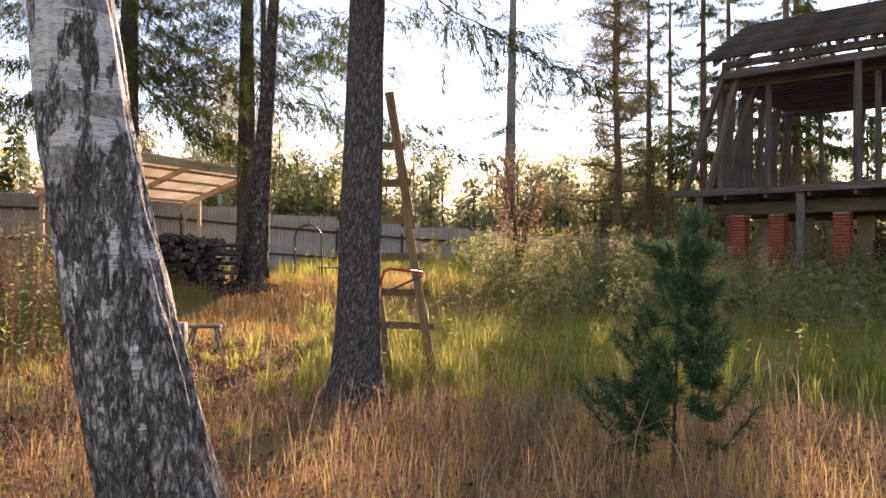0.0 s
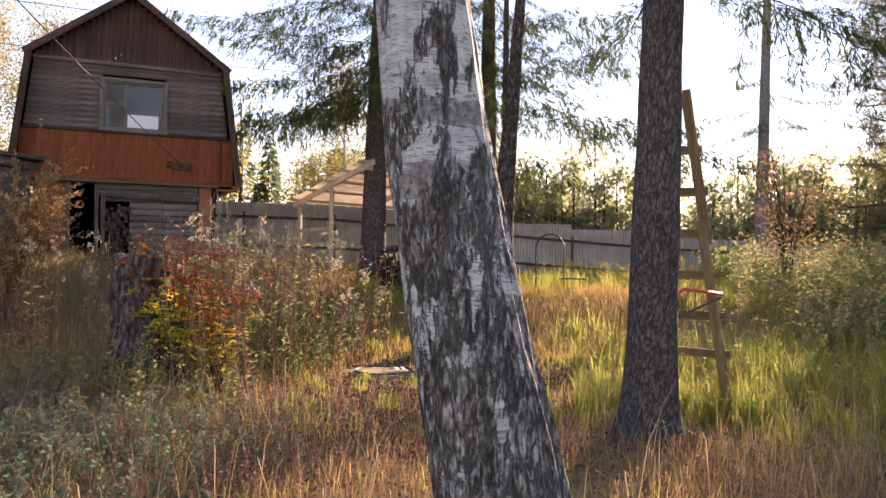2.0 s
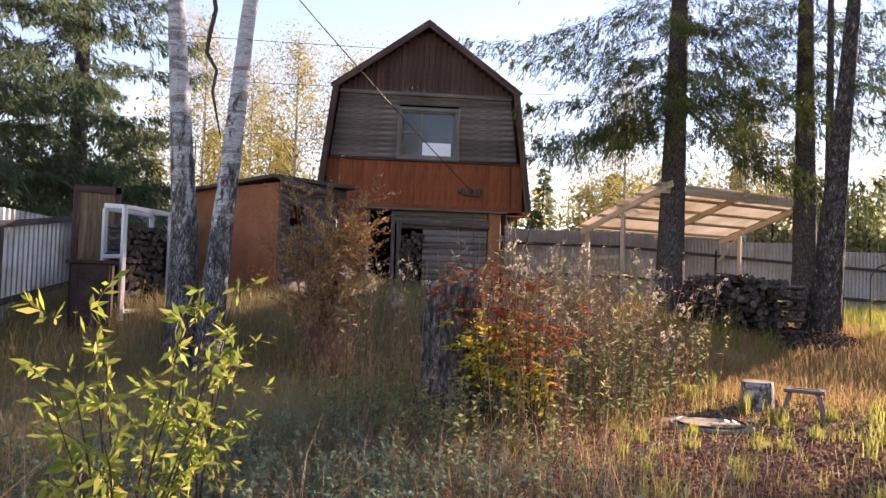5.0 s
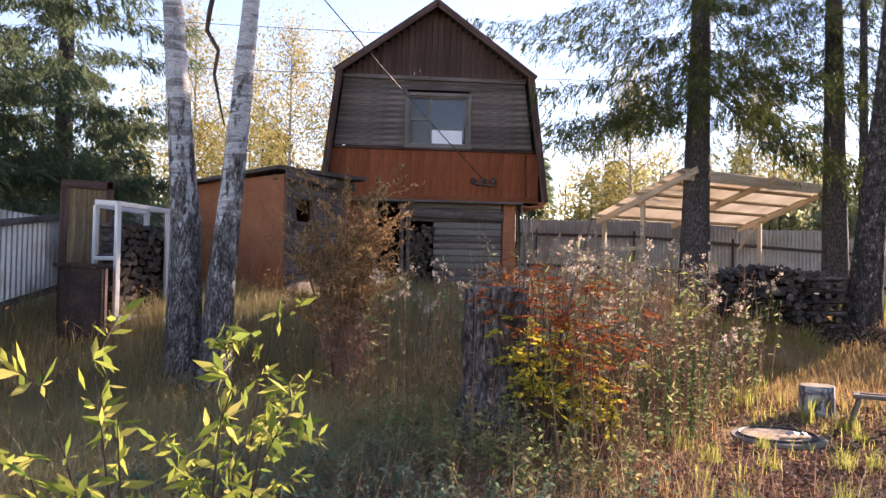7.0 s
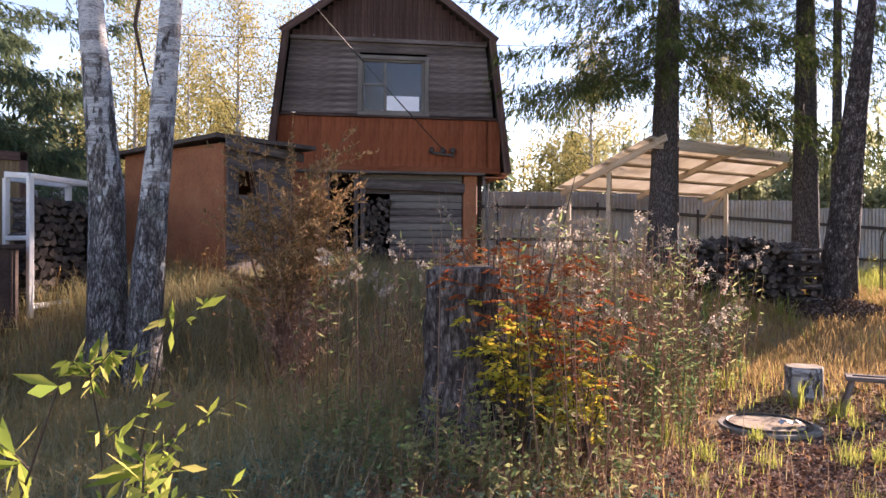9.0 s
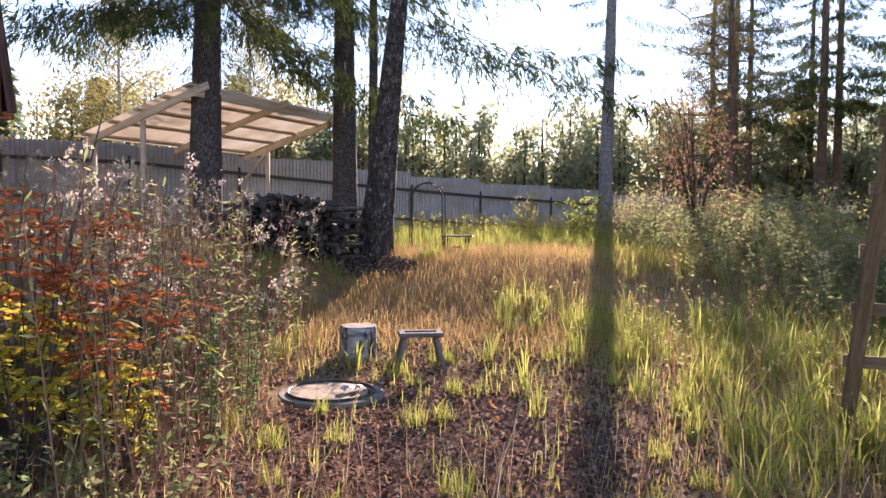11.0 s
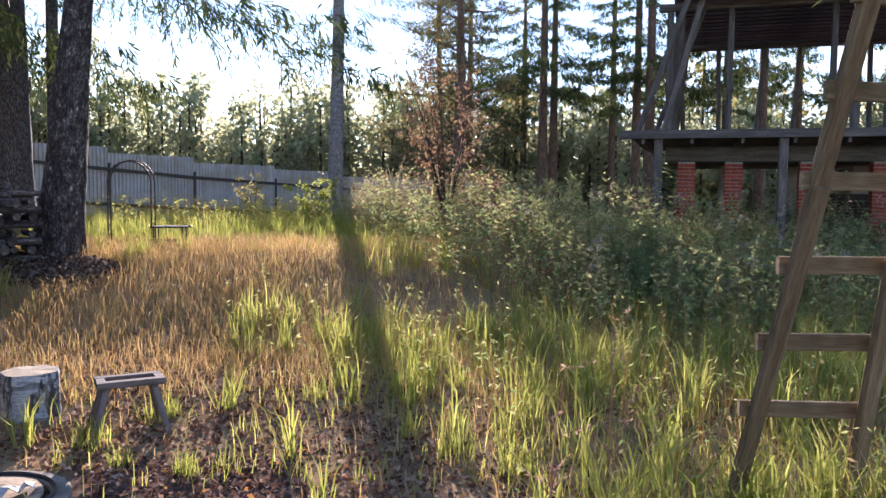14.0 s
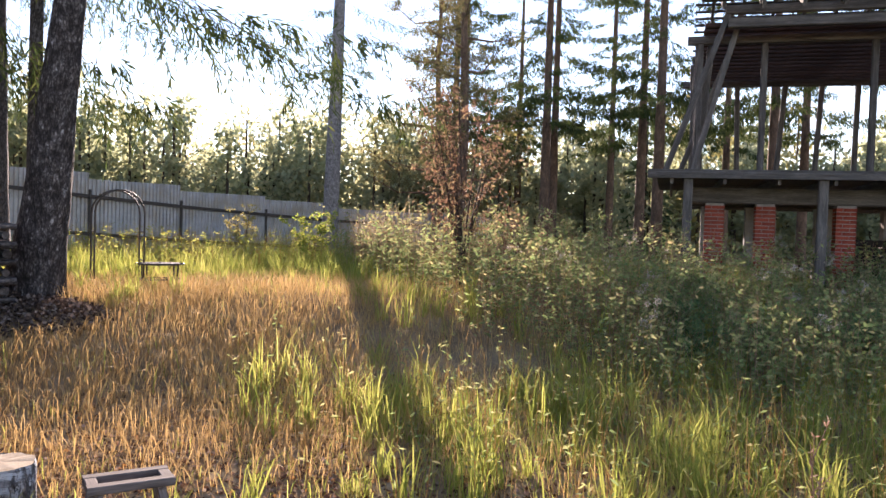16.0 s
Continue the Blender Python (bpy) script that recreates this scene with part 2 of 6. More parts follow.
M_REED = leafy("reed_straw", [(0.0, (0.32, 0.22, 0.12)), (0.5, (0.46, 0.35, 0.21)), (1.0, (0.54, 0.45, 0.30))], 0.4)
M_WEED = leafy("weed_leaves", [(0.0, (0.10, 0.15, 0.06)), (0.4, (0.21, 0.27, 0.10)), (0.7, (0.38, 0.35, 0.16)), (1.0, (0.48, 0.27, 0.17))], 0.6, patch=0.7)
M_WORMWOOD = leafy("wormwood_leaves", [(0.0, (0.14, 0.12, 0.055)), (0.35, (0.30, 0.20, 0.09)), (0.7, (0.46, 0.26, 0.12)), (1.0, (0.54, 0.36, 0.19))], 0.55)
M_LIME = leafy("lime_leaves", [(0.0, (0.13, 0.20, 0.04)), (0.6, (0.31, 0.35, 0.06)), (1.0, (0.50, 0.44, 0.13))], 0.55)
M_ROWAN = leafy("rowan_leaves", [(0.0, (0.17, 0.22, 0.04)), (0.35, (0.36, 0.36, 0.05)), (0.7, (0.58, 0.44, 0.06)), (1.0, (0.55, 0.24, 0.05))], 0.55, patch=2.0)
M_ROWAN_RED = leafy("red_rowan_leaves", [(0.0, (0.14, 0.035, 0.02)), (0.4, (0.30, 0.075, 0.03)), (0.75, (0.46, 0.17, 0.05)), (1.0, (0.55, 0.30, 0.07))], 0.55, patch=2.0)
M_RUSSET = leafy("russet_leaves", [(0.0, (0.15, 0.085, 0.06)), (0.6, (0.28, 0.165, 0.10)), (1.0, (0.36, 0.28, 0.14))], 0.45)
M_GOLD = leafy("gold_leaves", [(0.0, (0.20, 0.19, 0.08)), (0.5, (0.37, 0.32, 0.11)), (1.0, (0.50, 0.41, 0.16))], 0.45, patch=0.25)
# olive autumn leaves, paled further to carry the haze of distance
M_HAZY_WOODS = leafy("hazy_woodland_leaves", [(0.0, (0.22, 0.25, 0.14)), (0.5, (0.36, 0.38, 0.22)), (1.0, (0.54, 0.50, 0.28))], 0.68, patch=0.12)
M_FLUFF = leafy("seed_fluff", [(0.0, (0.34, 0.28, 0.21)), (1.0, (0.57, 0.49, 0.40))], 0.5)
M_GREYWOOD = surface("weathered_boards", [(0.3, (0.045, 0.037, 0.033)), (0.5, (0.115, 0.095, 0.085)), (0.72, (0.25, 0.215, 0.19))], 5, (0.25, 3, 3), 0.9, 0.6, 0.006, 6, vary=0.5)
M_DARKWOOD = surface("dark_boards", [(0.3, (0.028, 0.018, 0.015)), (0.5, (0.075, 0.045, 0.036)), (0.72, (0.15, 0.10, 0.085))], 5, (0.25, 3, 3), 0.9, 0.6, 0.006, 6, vary=0.4)
M_REDBROWN = surface("red_brown_paint", [(0.3, (0.13, 0.036, 0.016)), (0.5, (0.21, 0.062, 0.025)), (0.72, (0.30, 0.11, 0.05))], 3, (0.35, 3, 3), 0.75, 0.4, 0.004, 7, vary=0.3)
M_SHED = surface("shed_paint", [(0.3, (0.20, 0.07, 0.025)), (0.5, (0.30, 0.105, 0.04)), (0.72, (0.36, 0.15, 0.065))], 2.5, rough=0.7, bump=0.3, dist=0.004, vary=0.1)
M_CASING = surface("window_casing_wood", [(0.3, (0.09, 0.08, 0.07)), (0.5, (0.16, 0.145, 0.125)), (0.72, (0.25, 0.23, 0.20))], 5, (0.3, 3, 3), 0.85, 0.4, 0.004, 6, vary=0.2)
M_PALEWOOD = surface("pale_timber", [(0.3, (0.30, 0.25, 0.18)), (0.5, (0.50, 0.43, 0.33)), (0.72, (0.62, 0.56, 0.46))], 5, (0.3, 3, 3), 0.8, 0.4, 0.004, 6, vary=0.3)
M_WHITEWOOD = surface("white_paint", [(0.3, (0.45, 0.44, 0.42)), (0.5, (0.66, 0.65, 0.62)), (0.72, (0.78, 0.77, 0.74))], 6, (0.4, 3, 3), 0.7, 0.4, 0.004, 6, vary=0.15)
M_OLDWOOD = surface("frame_timber", [(0.3, (0.038, 0.034, 0.03)), (0.5, (0.098, 0.087, 0.077)), (0.72, (0.20, 0.178, 0.155))], 5, (0.3, 3, 3), 0.9, 0.5, 0.005, 6, vary=0.4)
M_LADDER = surface("ladder_wood", [(0.3, (0.08, 0.055, 0.03)), (0.5, (0.19, 0.135, 0.075)), (0.72, (0.33, 0.26, 0.16))], 6, (0.3, 3, 3), 0.85, 0.5, 0.004, 6, vary=0.3)
M_LOGWOOD = surface("stacked_logs", [(0.3, (0.025, 0.02, 0.018)), (0.5, (0.05, 0.042, 0.038)), (0.72, (0.20, 0.17, 0.15))], 9, (0.5, 2, 2), 0.9, 0.7, 0.008, 4, vary=0.9)
M_LOGEND = surface("sawn_end", [(0.3, (0.20, 0.15, 0.095)), (0.5, (0.34, 0.27, 0.18)), (0.72, (0.46, 0.39, 0.29))], 14, rough=0.9, bump=0.4, dist=0.004, vary=0.5)
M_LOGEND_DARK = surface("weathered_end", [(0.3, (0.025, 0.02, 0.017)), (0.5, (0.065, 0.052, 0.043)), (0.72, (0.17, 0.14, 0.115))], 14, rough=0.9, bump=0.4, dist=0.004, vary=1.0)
M_STUMP = surface("rotting_bark", [(0.36, (0.018, 0.014, 0.013)), (0.49, (0.07, 0.056, 0.05)), (0.60, (0.19, 0.165, 0.148)), (0.70, (0.38, 0.36, 0.33))], 17, (1, 1, 0.35), 0.95, 1.0, 0.04, 3, vary=0)
M_FENCE = surface("fence_sheet", [(0.3, (0.32, 0.32, 0.32)), (0.5, (0.43, 0.43, 0.43)), (0.72, (0.51, 0.50, 0.49))], 1.2, rough=0.5, bump=0.15, dist=0.003, metal=0.2, vary=0.15, dirt=((0.36, 0.33, 0.29), 1.7))
M_ZINC = surface("zinc_sheet", [(0.3, (0.42, 0.45, 0.48)), (0.5, (0.54, 0.57, 0.60)), (0.72, (0.62, 0.65, 0.68))], 1.2, rough=0.42, bump=0.15, dist=0.003, metal=0.5, vary=0.12, dirt=((0.30, 0.29, 0.27), 1.3))
M_STEEL = surface("dark_steel", [(0.3, (0.03, 0.028, 0.026)), (0.7, (0.09, 0.075, 0.065))], 8, rough=0.6, metal=0.4, bump=0.3, dist=0.003, vary=0.2)
M_RUST = surface("rusty_sheet", [(0.3, (0.03, 0.022, 0.02)), (0.5, (0.06, 0.042, 0.036)), (0.72, (0.11, 0.075, 0.06))], 4, rough=0.8, metal=0.2, bump=0.3, dist=0.004, vary=0.1)
M_ROOF = surface("roofing_felt", [(0.3, (0.05, 0.04, 0.035)), (0.7, (0.13, 0.105, 0.09))], 4, rough=0.9, bump=0.4, dist=0.005, vary=0.1)
M_BRICK = surface("red_brick", [(0.3, (0.15, 0.03, 0.02)), (0.5, (0.25, 0.05, 0.03)), (0.72, (0.34, 0.09, 0.055))], 9, rough=0.85, bump=0.4, dist=0.004, vary=0.4)
M_MORTAR = surface("mortar", [(0.3, (0.2, 0.18, 0.16)), (0.7, (0.35, 0.32, 0.29))], 9, vary=0)
M_CONCRETE = surface("concrete", [(0.3, (0.15, 0.13, 0.11)), (0.5, (0.25, 0.22, 0.18)), (0.72, (0.36, 0.32, 0.27))], 5, rough=0.9, bump=0.5, dist=0.006, vary=0.1, dirt=((0.16, 0.13, 0.09), 4))
M_LID = surface("sandy_lid", [(0.3, (0.26, 0.19, 0.12)), (0.5, (0.42, 0.32, 0.21)), (0.72, (0.55, 0.44, 0.31))], 4, rough=0.9, bump=0.4, dist=0.005, vary=0, dirt=((0.14, 0.10, 0.07), 6))
M_REDPAINT = surface("red_enamel", [(0.3, (0.40, 0.02, 0.02)), (0.7, (0.58, 0.05, 0.04))], 10, rough=0.4, bump=0.1, dist=0.002, vary=0)
M_GLASS = glass_mat()
# near-black boards: the shade inside the rooms is put into the colour
M_SHADE_DARK = surface("shade_dark_boards", [(0.3, (0.02, 0.016, 0.013)), (0.7, (0.06, 0.048, 0.04))], 4, vary=0.2)
M_TARP = surface("grey_film", [(0.3, (0.3, 0.31, 0.32)), (0.7, (0.55, 0.56, 0.57))], 8, rough=0.4, vary=0)


def polycarbonate():
    m, nt, bsdf = blank("milky_sheet")
    col = ramp(nt, tex_noise(nt, 1.5, 4), [(0.3, (0.62, 0.55, 0.44)), (0.7, (0.82, 0.76, 0.66))])
    nt.links.new(col, bsdf.inputs["Base Color"])
    bsdf.inputs["Roughness"].default_value = 0.35
    tr, mx = nt.nodes.new("ShaderNodeBsdfTranslucent"), nt.nodes.new("ShaderNodeMixShader")
    nt.links.new(col, tr.inputs[0])
    mx.inputs[0].default_value = 0.75
    nt.links.new(bsdf.outputs[0], mx.inputs[1])
    nt.links.new(tr.outputs[0], mx.inputs[2])
    nt.links.new(mx.outputs[0], nt.nodes["Material Output"].inputs[0])
    return m


M_POLY = polycarbonate()


# ---- mesh tools ----
def step(a, b, v):
    t = np.clip((v - a) / (b - a), 0, 1)
    return t * t * (3 - 2 * t)


def ground_z(x, y):
    """Height of the ground: level by the path, rising to the fence, the house and the side."""
    x, y = np.asarray(x, float), np.asarray(y, float)
    s = y + 1.5 * np.maximum(0, -x - 5.5)
    z = 0.78 * step(14.6, 19.6, s) + 0.3 * step(8, 13, -x) * step(15, 22, s) + 0.35 * step(2, 13, -x) * step(20, 27, s)
    z = z - 0.1 * np.exp(-((x + 0.9) ** 2 + (y - 7.8) ** 2) / 9)
    z = z - 0.12 * np.exp(-((x + 4.4) ** 2 + (y - 11.2) ** 2) / 6)
    return z + 0.02 * np.sin(1.7 * x + 0.6 * y) * np.sin(1.3 * y - 0.4 * x)


def gz(x, y):
    return float(ground_z(x, y))


class Geo:
    """Collects vertices and faces of one mesh."""

    def __init__(self):
        self.v, self.f = [], []

    def add(self, verts, faces):
        n = len(self.v)
        self.v += [tuple(p) for p in verts]
        self.f += [tuple(i + n for i in f) for f in faces]
        return self

    def tube(self, pts, radii, sides=8, wob=0.0, seed=0, flute=0.0):
        pts = [Vector(p) for p in pts]
        verts, faces = [], []
        for i, p in enumerate(pts):
            d = (pts[min(i + 1, len(pts) - 1)] - pts[max(i - 1, 0)]).normalized()
            a = d.cross(Vector((0, 1, 0)) if abs(d.y) < 0.9 else Vector((1, 0, 0))).normalized()
            b = d.cross(a)
            for k in range(sides):
                w = 2 * math.pi * k / sides
                r = radii[i]
                if wob:
                    q = Vector((math.cos(w) * 2.2, math.sin(w) * 2.2, p.length * 1.6 + seed))
                    r *= 1 + wob * noise.noise(q) + 0.4 * wob * noise.noise(q * 3.1) + flute * noise.noise(Vector((math.cos(w) * 9, math.sin(w) * 9, p.z * 2.2 + seed)))
                verts.append(p + a * (r * math.cos(w)) + b * (r * math.sin(w)))
        for i in range(len(pts) - 1):
            for k in range(sides):
                k2 = (k + 1) % sides
                faces.append((i * sides + k, (i + 1) * sides + k, (i + 1) * sides + k2, i * sides + k2))
        faces.append(tuple(range(sides)))
        faces.append(tuple((len(pts) - 1) * sides + k for k in reversed(range(sides))))
        return self.add(verts, faces)

    def beam(self, p, q, w, h, up=(0, 0, 1), c=0.12):
        """A bar from p to q with chamfered edges; w across, h along up."""
        p, q = Vector(p), Vector(q)
        d = (q - p).normalized()
        u = Vector(up)
        if abs(d.dot(u)) > 0.98:
            u = Vector((0, 1, 0))
        s = d.cross(u).normalized()
        u = s.cross(d)
        e = c * min(w, h)
        ring = [(-w / 2 + e, -h / 2), (w / 2 - e, -h / 2), (w / 2, -h / 2 + e), (w / 2, h / 2 - e), (w / 2 - e, h / 2), (-w / 2 + e, h / 2), (-w / 2, h / 2 - e), (-w / 2, -h / 2 + e)]
        verts = [o + s * a + u * b for o in (p, q) for a, b in ring]
        faces = [(k, (k + 1) % 8, 8 + (k + 1) % 8, 8 + k) for k in range(8)] + [tuple(reversed(range(8))), tuple(range(8, 16))]
        return self.add(verts, faces)

    def mesh(self, name, mat, smooth=False):
        me = bpy.data.meshes.new(name)
        me.from_pydata(self.v, [], self.f)
        me.materials.append(mat)
        if smooth:
            me.polygons.foreach_set("use_smooth", [True] * len(me.polygons))
        me.update()
        return me


def tri_mesh(name, verts, tris, mat, smooth=False):
    me = bpy.data.meshes.new(name)
    verts, tris = np.asarray(verts, np.float32), np.asarray(tris, np.int32)
    me.vertices.add(len(verts))
    me.vertices.foreach_set("co", verts.ravel())
    me.loops.add(tris.size)
    me.loops.foreach_set("vertex_index", tris.ravel())
    me.polygons.add(len(tris))
    me.polygons.foreach_set("loop_start", np.arange(0, tris.size, 3, dtype=np.int32))
    if smooth:
        me.polygons.foreach_set("use_smooth", np.ones(len(tris), bool))
    me.update(calc_edges=True)
    me.materials.append(mat)
    return me


def thing(name, at, label, category, group="", turn=0.0, kind=""):
    """An empty at the thing's base, to carry its parts."""
    ob = new(name)
    ob.empty_display_size = 0.2
    ob.matrix_basis = pose(*at, 0, 0, turn)
    return tagged(ob, label, category, group, kind)


def part(name, data, mat, parent=None, label="", m=None, smooth=False):
    me = data.mesh(name, mat, smooth) if isinstance(data, Geo) else data
    ob = new(name, me)
    ob.parent = parent
    if m is not None:
        ob.matrix_basis = m
    return tagged(ob, label)


BARS = {}


def bar(name, parent, p, q, w, h, mat, up=(0, 0, 1), label=""):
    """A bar of its own, with its grain along its length; alike bars share a mesh."""
    p, q = Vector(p), Vector(q)
    n = (q - p).length
    key = (round(n, 2), round(w, 3), round(h, 3), mat.name)
    if key not in BARS:
        BARS[key] = Geo().beam((0, 0, 0), (key[0], 0, 0), w, h).mesh(name, mat)
    x = (q - p).normalized()
    u = Vector(up)
    if abs(x.dot(u)) > 0.98:
        u = Vector((0, 1, 0))
    y = u.cross(x).normalized()
    z = x.cross(y)
    m = Matrix((x, y, z)).transposed().to_4x4()
    m.translation = p
    return part(name, BARS[key], mat, parent, label, m)


def rng(seed):
    return np.random.default_rng(seed)


def blades(pts, heights, width, lean, r):
    """Grass blades at pts: three triangles each, bent over towards their tips."""
    n = len(pts)
    az, bend = r.uniform(0, 2 * np.pi, n), lean * r.uniform(0.2, 1.0, n) * heights
    d = np.stack([np.cos(az), np.sin(az), np.zeros(n)], 1)
    s = np.stack([-np.sin(az), np.cos(az), np.zeros(n)], 1) * (width * r.uniform(0.6, 1.3, n) / 2)[:, None]
    up = np.array([0, 0, 1.0])
    base = pts - up * 0.02
    mid = pts + d * (bend * 0.35)[:, None] + up * (heights * 0.6)[:, None]
    tip = pts + d * bend[:, None] + up * (heights * (1 - 0.25 * lean * r.uniform(0, 1, n)))[:, None]
    v = np.stack([base - s, base + s, mid - s * 0.8, mid + s * 0.8, tip], 1).reshape(-1, 3)
    i = np.arange(n)[:, None] * 5
    t = np.stack([i + [0, 1, 3], i + [0, 3, 2], i + [2, 3, 4]], 1).reshape(-1, 3)
    return v, t


def leaves(pts, dirs, size, r, fold=0.25, slim=0.45):
    """Leaf at each point along its direction: two triangles folded on the midrib."""
    n = len(pts)
    d = dirs / np.maximum(np.linalg.norm(dirs, axis=1, keepdims=True), 1e-6)
    a = r.normal(size=(n, 3))
    s = np.cross(d, a)
    s /= np.maximum(np.linalg.norm(s, axis=1, keepdims=True), 1e-6)
    nn = np.cross(d, s)
    L = (size * r.uniform(0.6, 1.3, n))[:, None]
    mid = pts + d * L * 0.5 - nn * L * fold * 0.4
    v = np.stack([pts, mid + s * L * slim / 2 + nn * L * fold * 0.5, pts + d * L, mid - s * L * slim / 2 + nn * L * fold * 0.5], 1).reshape(-1, 3)
    i = np.arange(n)[:, None] * 4
    t = np.stack([i + [0, 1, 2], i + [0, 2, 3]], 1).reshape(-1, 3)
    return v, t


def joined(parts):
    vs, ts, n = [], [], 0
    for v, t in parts:
        vs.append(v)
        ts.append(t + n)
        n += len(v)
    return np.concatenate(vs), np.concatenate(ts)


def strands(p, q, width):
    """Thin three-sided stems from p to q."""
    n = len(p)
    w = np.broadcast_to(np.asarray(width, float), (n,))[:, None]
    off = [np.array([math.cos(a), math.sin(a), 0]) for a in (0, 2.1, 4.2)]
    v = np.stack([p + o * w for o in off] + [q + o * w * 0.5 for o in off], 1).reshape(-1, 3)
    i = np.arange(n)[:, None] * 6
    t = np.stack([i + f for f in ([0, 1, 4], [0, 4, 3], [1, 2, 5], [1, 5, 4], [2, 0, 3], [2, 3, 5])], 1).reshape(-1, 3)
    return v, t


def stuff(name, vt, mat, label, category):
    return tagged(new(name, tri_mesh(name, *vt, mat)), label, category, "", "stuff")

# ---- ground ----
def make_ground():
    near = np.concatenate([np.arange(-26, 18.01, 0.4)])
    xs = np.concatenate([[-600, -300, -150, -90, -60, -45, -35, -30], near, [22, 28, 36, 50, 80, 150, 300, 600]])
    ys = np.concatenate([[-400, -150, -60, -30, -15, -8, -4], np.arange(-2, 42.01, 0.4), [46, 52, 60, 80, 120, 200, 350, 700]])
    X, Y = np.meshgrid(xs, ys)
    Z = ground_z(X, Y) + 0.02 * np.sin(X * 5.1 + Y * 2.3) * np.sin(Y * 4.3)
    v = np.stack([X, Y, Z], -1).reshape(-1, 3)
    nx = len(xs)
    i = (np.arange(len(ys) - 1)[:, None] * nx + np.arange(nx - 1)[None]).ravel()
    t = np.concatenate([np.stack([i, i + 1, i + nx + 1], 1), np.stack([i, i + nx + 1, i + nx], 1)])
    tagged(new("ground", tri_mesh("ground", v, t, M_GROUND, True)), "uneven brown earth under grass and fallen leaves", "ground", "", "structure")


make_ground()


# ---- trees ----
def spruce_branch(r, L, droop, fine=1.0, size=0.095, slim=0.15, each=7):
    """A bough along +x that sags and lifts at its tip, with side shoots and hanging twigs; needles and wood."""
    needles, wood = [], []
    s = np.linspace(0, 1, 9)
    sway = r.normal() * 0.10 * L
    ax = np.stack([L * s, sway * s * s + r.normal(size=9) * 0.02 * L * s, -droop * L * s * (1.45 - 0.8 * s) + r.normal(size=9) * 0.01 * L], 1)
    wood.append(strands(ax[:-1], ax[1:], 0.022 * (1.1 - s[:-1])))
    nb = int(13 * L)
    for k in range(nb):
        f = 0.10 + 0.90 * (k + r.uniform(0, 1)) / nb
        p = np.array([np.interp(f, s, ax[:, c]) for c in range(3)])
        side = 1 if k % 2 else -1
        bl = (0.14 + 0.20 * L * (1 - f) ** 0.6) * r.uniform(0.4, 1.5)
        d = np.array([r.uniform(0.35, 1.0), side * r.uniform(0.35, 1.0), r.uniform(-0.55, 0.1)])
        d /= np.linalg.norm(d)
        q = p + d * bl + np.array([0, 0, -0.18 * bl])
        wood.append(strands(p[None], q[None], 0.006))
        nt = int(3 + bl * 8 * fine)
        root = p + (q - p) * r.uniform(0.1, 1.05, (nt, 1))
        td = d * r.uniform(0.1, 0.9, (nt, 1)) + r.normal(size=(nt, 3)) * 0.28 + np.array([0, 0, -1.0])
        td /= np.linalg.norm(td, axis=1, keepdims=True)
        tl = r.uniform(0.06, 0.34, (nt, 1)) * r.uniform(0.5, 1.25)
        g = np.tile(np.linspace(0, 1, each), nt)[:, None]
        base = root.repeat(each, 0) + (td * tl).repeat(each, 0) * g
        dirs = td.repeat(each, 0) + d * 0.25 + r.normal(size=(nt * each, 3)) * 0.42
        needles.append(leaves(base, dirs, size, r, 0.2, slim))
    base = ax[1:].repeat(4, 0) + r.normal(size=(32, 3)) * 0.03
    needles.append(leaves(base, r.normal(size=(32, 3)) * 0.6 + np.array([0.6, 0, -0.3]), 0.13, r, 0.2, 0.2))
    return joined(needles), joined(wood)


BR_FAR = [spruce_branch(rng(50 + k), L, dr, 0.55, 0.19, 0.20, 4) for k, (L, dr) in enumerate([(3.0, 0.20), (2.6, 0.28), (3.3, 0.34), (2.2, 0.14), (2.8, 0.38)])]
BR = [spruce_branch(rng(40 + k), L, dr) for k, (L, dr) in enumerate([(3.0, 0.24), (2.6, 0.36), (3.3, 0.40), (2.2, 0.16), (2.8, 0.46)])]


def place(vt, m):
    v, t = vt
    return v @ m[:3, :3].T + m[:3, 3], t


def turn_z(a):
    c, s = math.cos(a), math.sin(a)
    return np.array([[c, -s, 0], [s, c, 0], [0, 0, 1]])


def spruce_crown(seed, h, low, reach, n, top=1.0, kit=None):
    r = rng(seed)
    need, wood = [], []
    for k in range(n):
        f = (k + r.uniform(0, 1)) / n
        z = low + (h - low) * f ** 1.45
        size = reach * (1.0 - 0.86 * f * top) * r.uniform(0.35, 1.2)
        m = np.eye(4)
        a = k * 2.39996 + r.uniform(-0.5, 0.5)
        tilt = math.radians(r.uniform(-16, 12) + 14 * f)
        ct, st = math.cos(tilt), math.sin(tilt)
        m[:3, :3] = turn_z(a) @ np.array([[ct, 0, -st], [0, 1, 0], [st, 0, ct]]) * size
        m[:3, 3] = (0.08 * math.cos(a), 0.08 * math.sin(a), z)
        b = (kit or BR)[int(r.integers(0, len(BR)))]
        need.append(place(b[0], m))
        wood.append(place(b[1], m))
    return joined(need), joined(wood)


